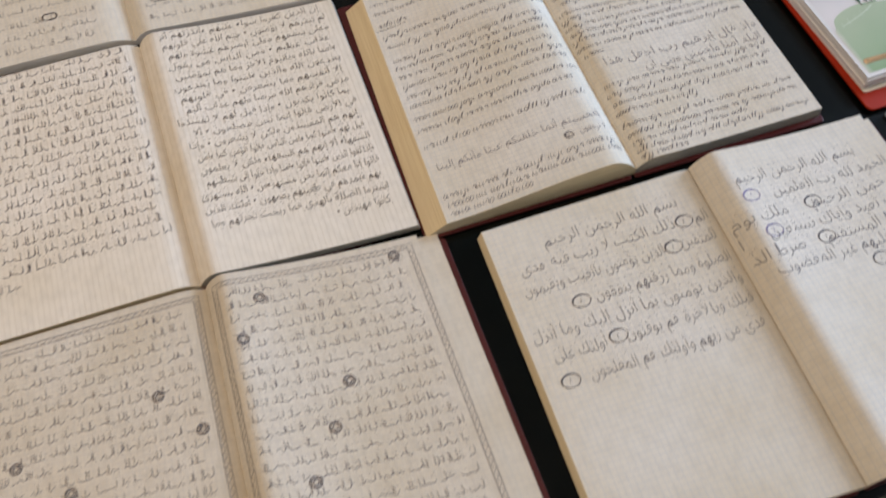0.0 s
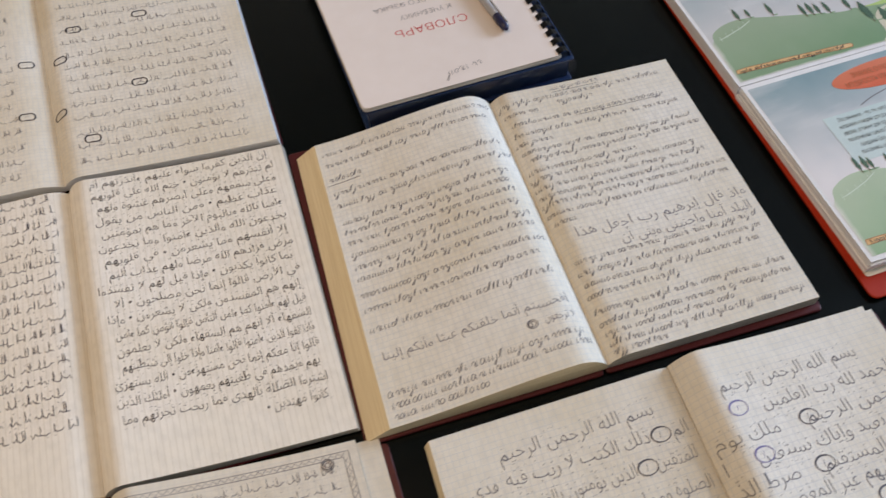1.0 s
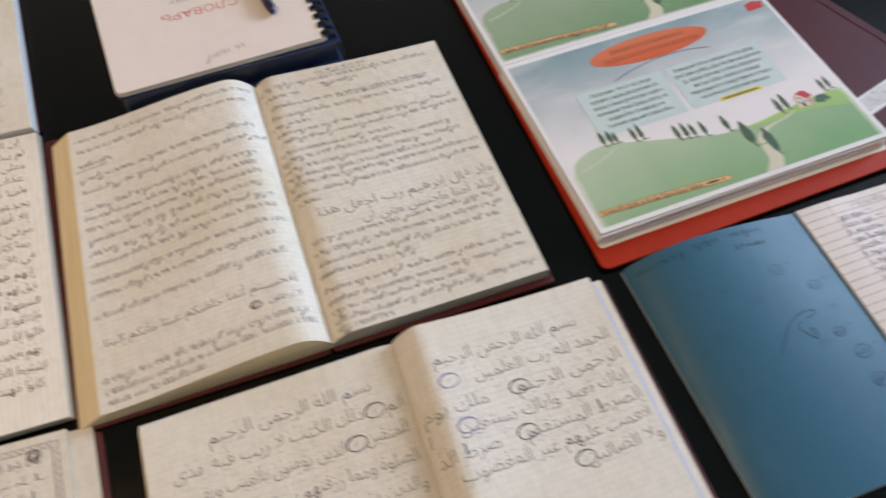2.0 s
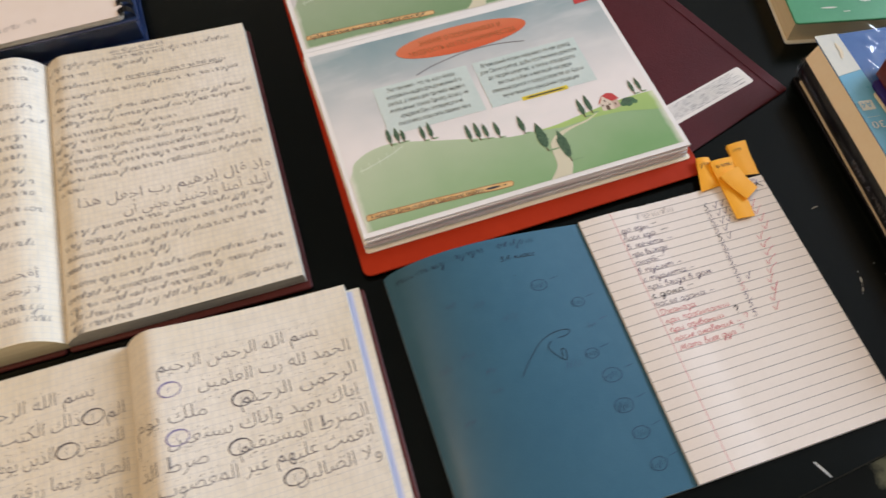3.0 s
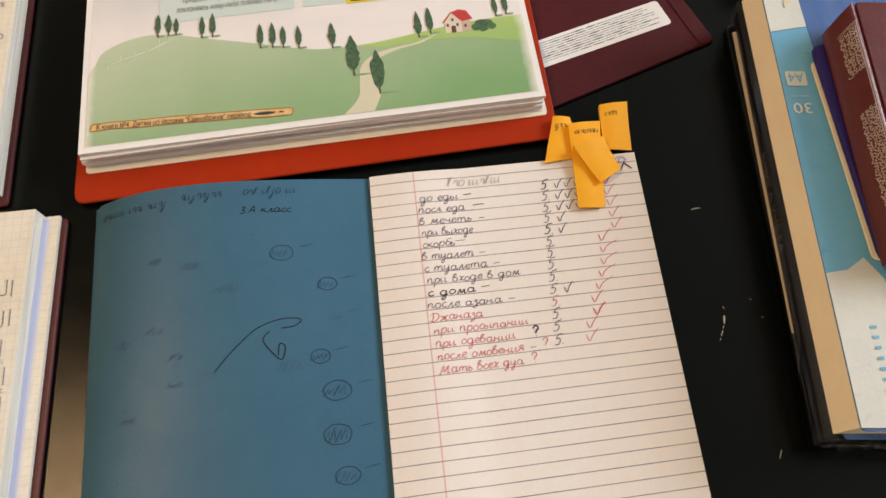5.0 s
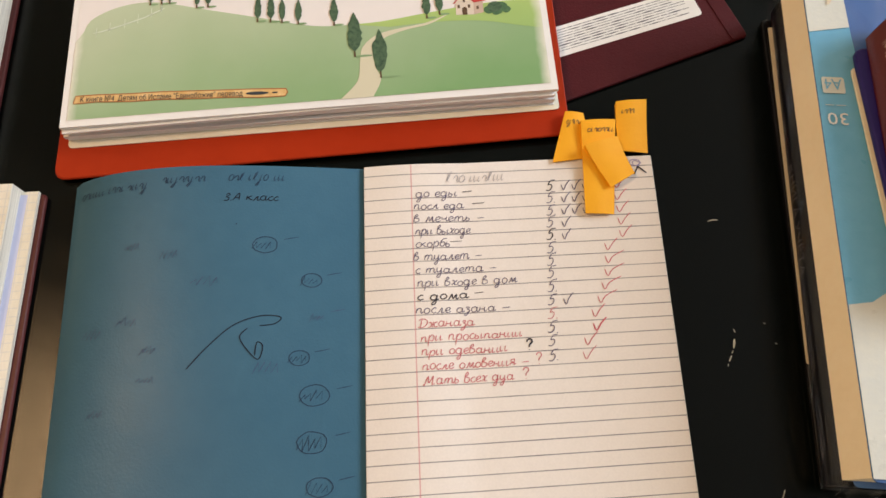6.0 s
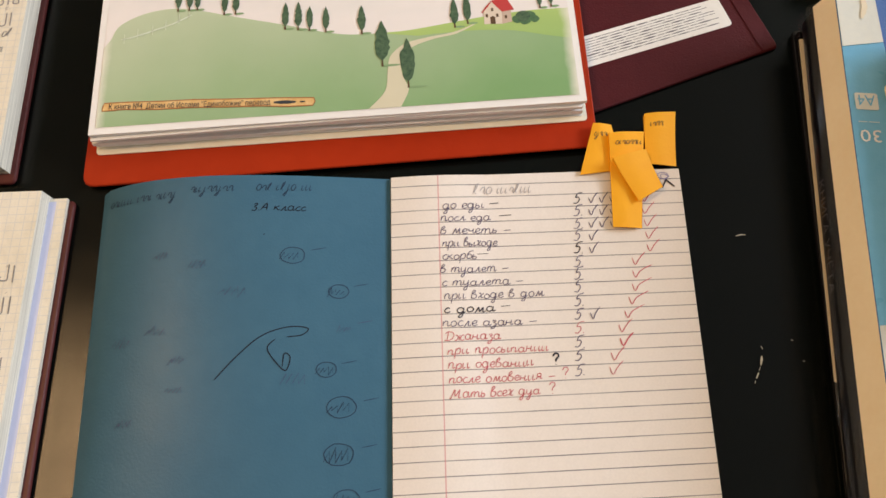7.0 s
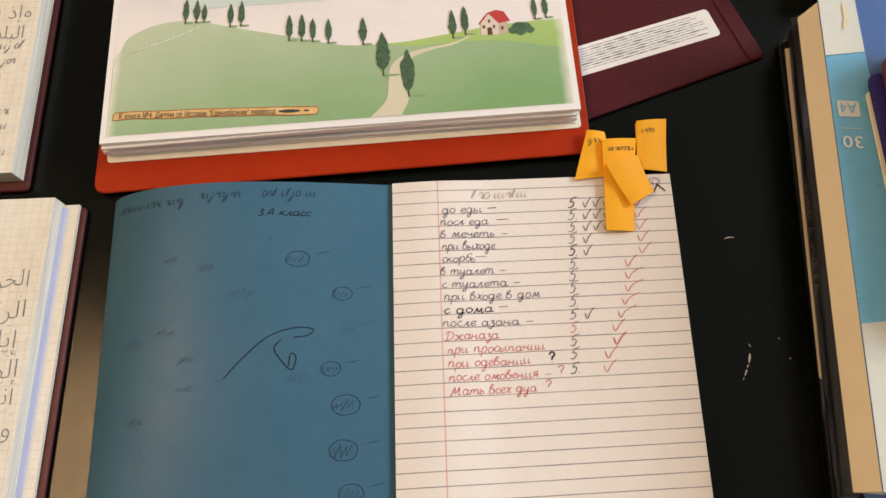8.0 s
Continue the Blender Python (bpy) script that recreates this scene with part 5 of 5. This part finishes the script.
me.from_pydata([(*pile(-0.0024, 0.172 - (px - lo_) / (hi_ - lo_) * 0.066), 0.0125 + py) for px, py in letters_co], [], letters_faces)
me.materials.append(mat("dull_silver_print", (0.16, 0.16, 0.18), 0.4))
title_ob = new("spine_title", me)
title_ob.parent = ledger


def crumpled(name, path, levels, parent, label, amount=0.0009, steps=60):
    """A creased clear film along a path in the pile's plan; levels: (outward, height)."""
    bm = bmesh.new()
    cols = []
    for n in range(steps):
        (u0, v0), (u1, v1), (ou, ov) = path
        f = n / (steps - 1)
        cols.append([bm.verts.new((*pile(lerp(u0, u1, f) + ou * d + rng.uniform(-amount, amount), lerp(v0, v1, f) + ov * d + rng.uniform(-amount, amount)), z + rng.uniform(-0.0006, 0.0006))) for d, z in levels])
    for a, b in zip(cols, cols[1:]):
        for k in range(len(levels) - 1):
            bm.faces.new((a[k], b[k], b[k + 1], a[k + 1]))
    return link(name, bm, M_CLEAR2, parent, label)


crumpled("clear_wrap", ((0.0, -0.004), (-0.002, 0.284), (-1, 0)), ((0.0020, 0.0075), (0.0034, 0.0105), (0.0026, 0.0130), (0.0036, 0.0165), (0.0024, 0.0190), (0.0030, 0.0230), (0.0006, 0.0262), (-0.0015, 0.0290)), ledger, "creased clear wrap", 0.0003, 30)
crumpled("clear_wrap", ((-0.001, -0.005), (0.15, -0.005), (0, -1)), ((0.0040, 0.0030), (0.0030, 0.0090), (0.0036, 0.0150), (0.0020, 0.0220), (-0.0010, 0.0290)), ledger, "creased clear wrap", 0.0016, 50)
crumpled("clear_wrap", ((-0.003, 0.280), (0.03, 0.280), (0, 1)), ((0.0040, 0.0060), (0.0050, 0.0140), (0.0030, 0.0240), (-0.0030, 0.0292)), ledger, "creased clear wrap", 0.0016, 16)

M_PADSIDE = worn("pale_cream_pad_side", (0.95, 0.82, 0.60), (0.90, 0.75, 0.52), 30.0, 0.75, 0.08)
M_CREAM = worn("cream_drawing_paper", (0.84, 0.66, 0.42), (0.78, 0.58, 0.34), 14.0, 0.7, 0.1)
pad = thing("drawing_pad", "thick A4 drawing pad with cream page edges and blue cover", "pad")
leaves_ = Sheet([pile(0.0050, -0.001), pile(0.2070, -0.001), pile(0.2070, 0.280), pile(0.0026, 0.280)], 0.0454)
block("page_block", leaves_, 0.0290, [M_CREAM, M_PADSIDE], pad, "thick cream drawing sheets", nu=2, nv=24, flare=(0.0060, 0, 0, 0.0))
board("back_cover", [pile(0.0040, -0.004), pile(0.2100, -0.004), pile(0.2100, 0.283), pile(0.0040, 0.283)], 0.0287, 0.0294, M_DEEPBLUE, pad, r=0.0002, corner=0.003)
PADC = [pile(0.0045, -0.003), pile(0.2150, -0.003), pile(0.2150, 0.288), pile(0.0012, 0.288)]
pc = Sheet(PADC, 0.0469)
cover_ob = board("cover", PADC, 0.0456, 0.0466, M_DEEPBLUE, pad, "printed blue cover", r=0.0003, corner=0.003)
flat("printed_spine", pc, [(0.0, 0.002), (0.040, 0.002), (0.034, 0.10), (0.026, 0.19), (0.0225, 0.25), (0.021, 0.291), (0.0, 0.291)], M_SKYBLUE, cover_ob, 0.0)
flat("printed_pale_end", pc, [(0.0, 0.243), (0.0225, 0.247), (0.021, 0.2915), (0.0, 0.2915)], M_PALE, cover_ob, 0.0004)
flat("printed_pale_end", pc, [(0.0, 0.0015), (0.0395, 0.0015), (0.037, 0.040), (0.030, 0.080), (0.022, 0.092), (0.012, 0.085), (0.0, 0.083)], M_PALE, cover_ob, 0.0004)
flat("size_badge", pc, [(0.0036, 0.2030), (0.0140, 0.2030), (0.0148, 0.2038), (0.0148, 0.2125), (0.0140, 0.2133), (0.0036, 0.2133), (0.0028, 0.2125), (0.0028, 0.2038)], M_PALE, cover_ob, 0.0005)
write("size_mark", pc, "A4", 0.0040, 0.2118, 0.0095, M_SKYBLUE, cover_ob, width=0.0092, turn=True, up=0.0008)
write("sheet_count", pc, "30", 0.0030, 0.1905, 0.0105, M_LABEL, cover_ob, width=0.0108, turn=True, up=0.0008)
strokes("print_bar", pc, [[(0.003, 0.1955), (0.0075, 0.1955)], [(0.0085, 0.1955), (0.014, 0.1955)]], 0.0009, M_PALE, cover_ob, 0.0006)
for k in range(7):
    strokes("print_bar", pc, [[(0.0165, 0.020 + k * 0.0055), (0.0195, 0.020 + k * 0.0055)]], 0.0035, M_SKYBLUE, cover_ob, 0.0008)
strokes("stain", pc, [[(0.0125, 0.262), (0.0150, 0.270), (0.0140, 0.280)]], 0.003, M_BEIGE, cover_ob, 0.0008)
strokes("stain", leaves_, [[(0.0006, 0.21), (0.0012, 0.226)]], 0.0009, I_GREY, cover_ob, 0.0002)
film = Sheet([pile(0.0215, 0.228), pile(0.0700, 0.225), pile(0.0800, 0.296), pile(0.0200, 0.292)], lambda s, t: 0.0500 + 0.0022 * math.sin(s * 9 + t * 4) * math.sin(t * 8) + 0.0005 * math.sin(s * 26 + t * 15) + 0.001)
bm = bmesh.new()
grid = [[bm.verts.new(film.at(a / 22, b / 22) ) for a in range(23)] for b in range(23)]
for b in range(22):
    for a in range(22):
        bm.faces.new((grid[b][a], grid[b][a + 1], grid[b + 1][a + 1], grid[b + 1][a]))
link("clear_film", bm, M_CLEAR2, pad, "crumpled clear film", smooth=True)

ind = thing("indigo_notebook", "thin indigo notebook with cream pages lying on the pad", "notebook")
board("page_block", [(0.4370, -0.152), (0.5245, -0.172), (0.5495, -0.045), (0.4550, -0.0235)], 0.0474, 0.0490, M_EDGE_CREAM, ind, r=0.0004)
board("front_cover", [(0.4380, -0.156), (0.5245, -0.176), (0.5495, -0.036), (0.4575, -0.0135)], 0.0491, 0.0535, M_INDIGO, ind, r=0.0015, corner=0.008)

orn = thing("ornate_book", "dark red book with silver stamped spine lying on the pile", "book")
spine_q = [(0.4365, -0.1580), (0.4520, -0.1580), (0.4845, 0.0005), (0.4655, -0.0105)]
os_ = Sheet(spine_q, lambda s, t: 0.0547 + 0.0135 * math.sin(min(s * 1.15, 1.0) * math.pi / 2) ** 0.7 - 0.0018 * max(0.0, s - 0.86) / 0.14)
ocov = block("spine", os_, 0.0537, [M_OXBLOOD, M_OXBLOOD], orn, "rounded spine with silver stamping", nu=20, nv=12)
board("front_cover", [(0.4522, -0.1580), (0.5770, -0.1870), (0.6090, -0.0300), (0.4847, 0.0005)], 0.0650, 0.0674, M_OXBLOOD, orn)
block("page_block", Sheet([(0.4540, -0.1560), (0.5740, -0.1830), (0.6060, -0.0320), (0.4855, -0.0030)], 0.0649), 0.0557, [M_EDGE, M_EDGE], orn, nu=2, nv=2)
board("back_cover", [(0.4522, -0.1580), (0.5770, -0.1870), (0.6090, -0.0300), (0.4847, 0.0005)], 0.0537, 0.0557, M_OXBLOOD, orn)
for off in (0.0, 0.0011):
    strokes("stamped_frame", os_, [[(0.0040, os_.h - 0.012 - off), (0.0148 - off, os_.h - 0.012 - off), (0.0146 - off, os_.h - 0.06), (0.0142 - off, 0.004)]], 0.0006, M_SILVER, ocov, 0.0007)


def ornament(y0, y1):
    """Fine stamped scrolls between two heights of the spine."""
    lists = []
    yy = y0
    while yy < y1:
        for xx in (0.0058, 0.0082, 0.0106, 0.0126):
            a0, r_ = rng.uniform(0, 6.28), rng.uniform(0.0008, 0.0015)
            lists.append([(xx + r_ * (1 - k * 0.08) * math.cos(a0 + k * 0.7), yy + r_ * (1 - k * 0.08) * math.sin(a0 + k * 0.7)) for k in range(9)])
        yy += 0.0019
    strokes("stamped_ornament", os_, lists, 0.0006, M_SILVER, ocov, 0.0007)


ornament(os_.h - 0.042, os_.h - 0.0145)
ornament(0.006, os_.h - 0.068)

grn = thing("green_book", "green hardback book with cream page edges", "book")
G = radians(-18)


def gq(u, v, o=(0.464, 0.085)):
    return (o[0] + u * math.cos(G) - v * math.sin(G), o[1] + u * math.sin(G) + v * math.cos(G))


board("back_cover", [gq(0, 0), gq(0.15, 0), gq(0.15, 0.21), gq(0, 0.21)], 0.0, 0.0025, M_PALE, grn)
block("page_block", Sheet([gq(0.002, 0.004), gq(0.148, 0.004), gq(0.148, 0.208), gq(0.002, 0.208)], 0.0255), 0.0025, [M_EDGE, M_EDGE], grn, nu=2, nv=2)
gcov = board("front_cover", [gq(0, 0), gq(0.15, 0), gq(0.15, 0.21), gq(0, 0.21)], 0.0255, 0.0280, M_GREEN, grn)
gs = Sheet([gq(0, 0), gq(0.15, 0), gq(0.15, 0.21), gq(0, 0.21)], 0.0281)
strokes("print_bar", gs, [[(0.03, 0.018), (0.045, 0.018)], [(0.05, 0.012), (0.056, 0.012)], [(0.07, 0.025), (0.08, 0.024)]], 0.002, M_PALE, gcov)
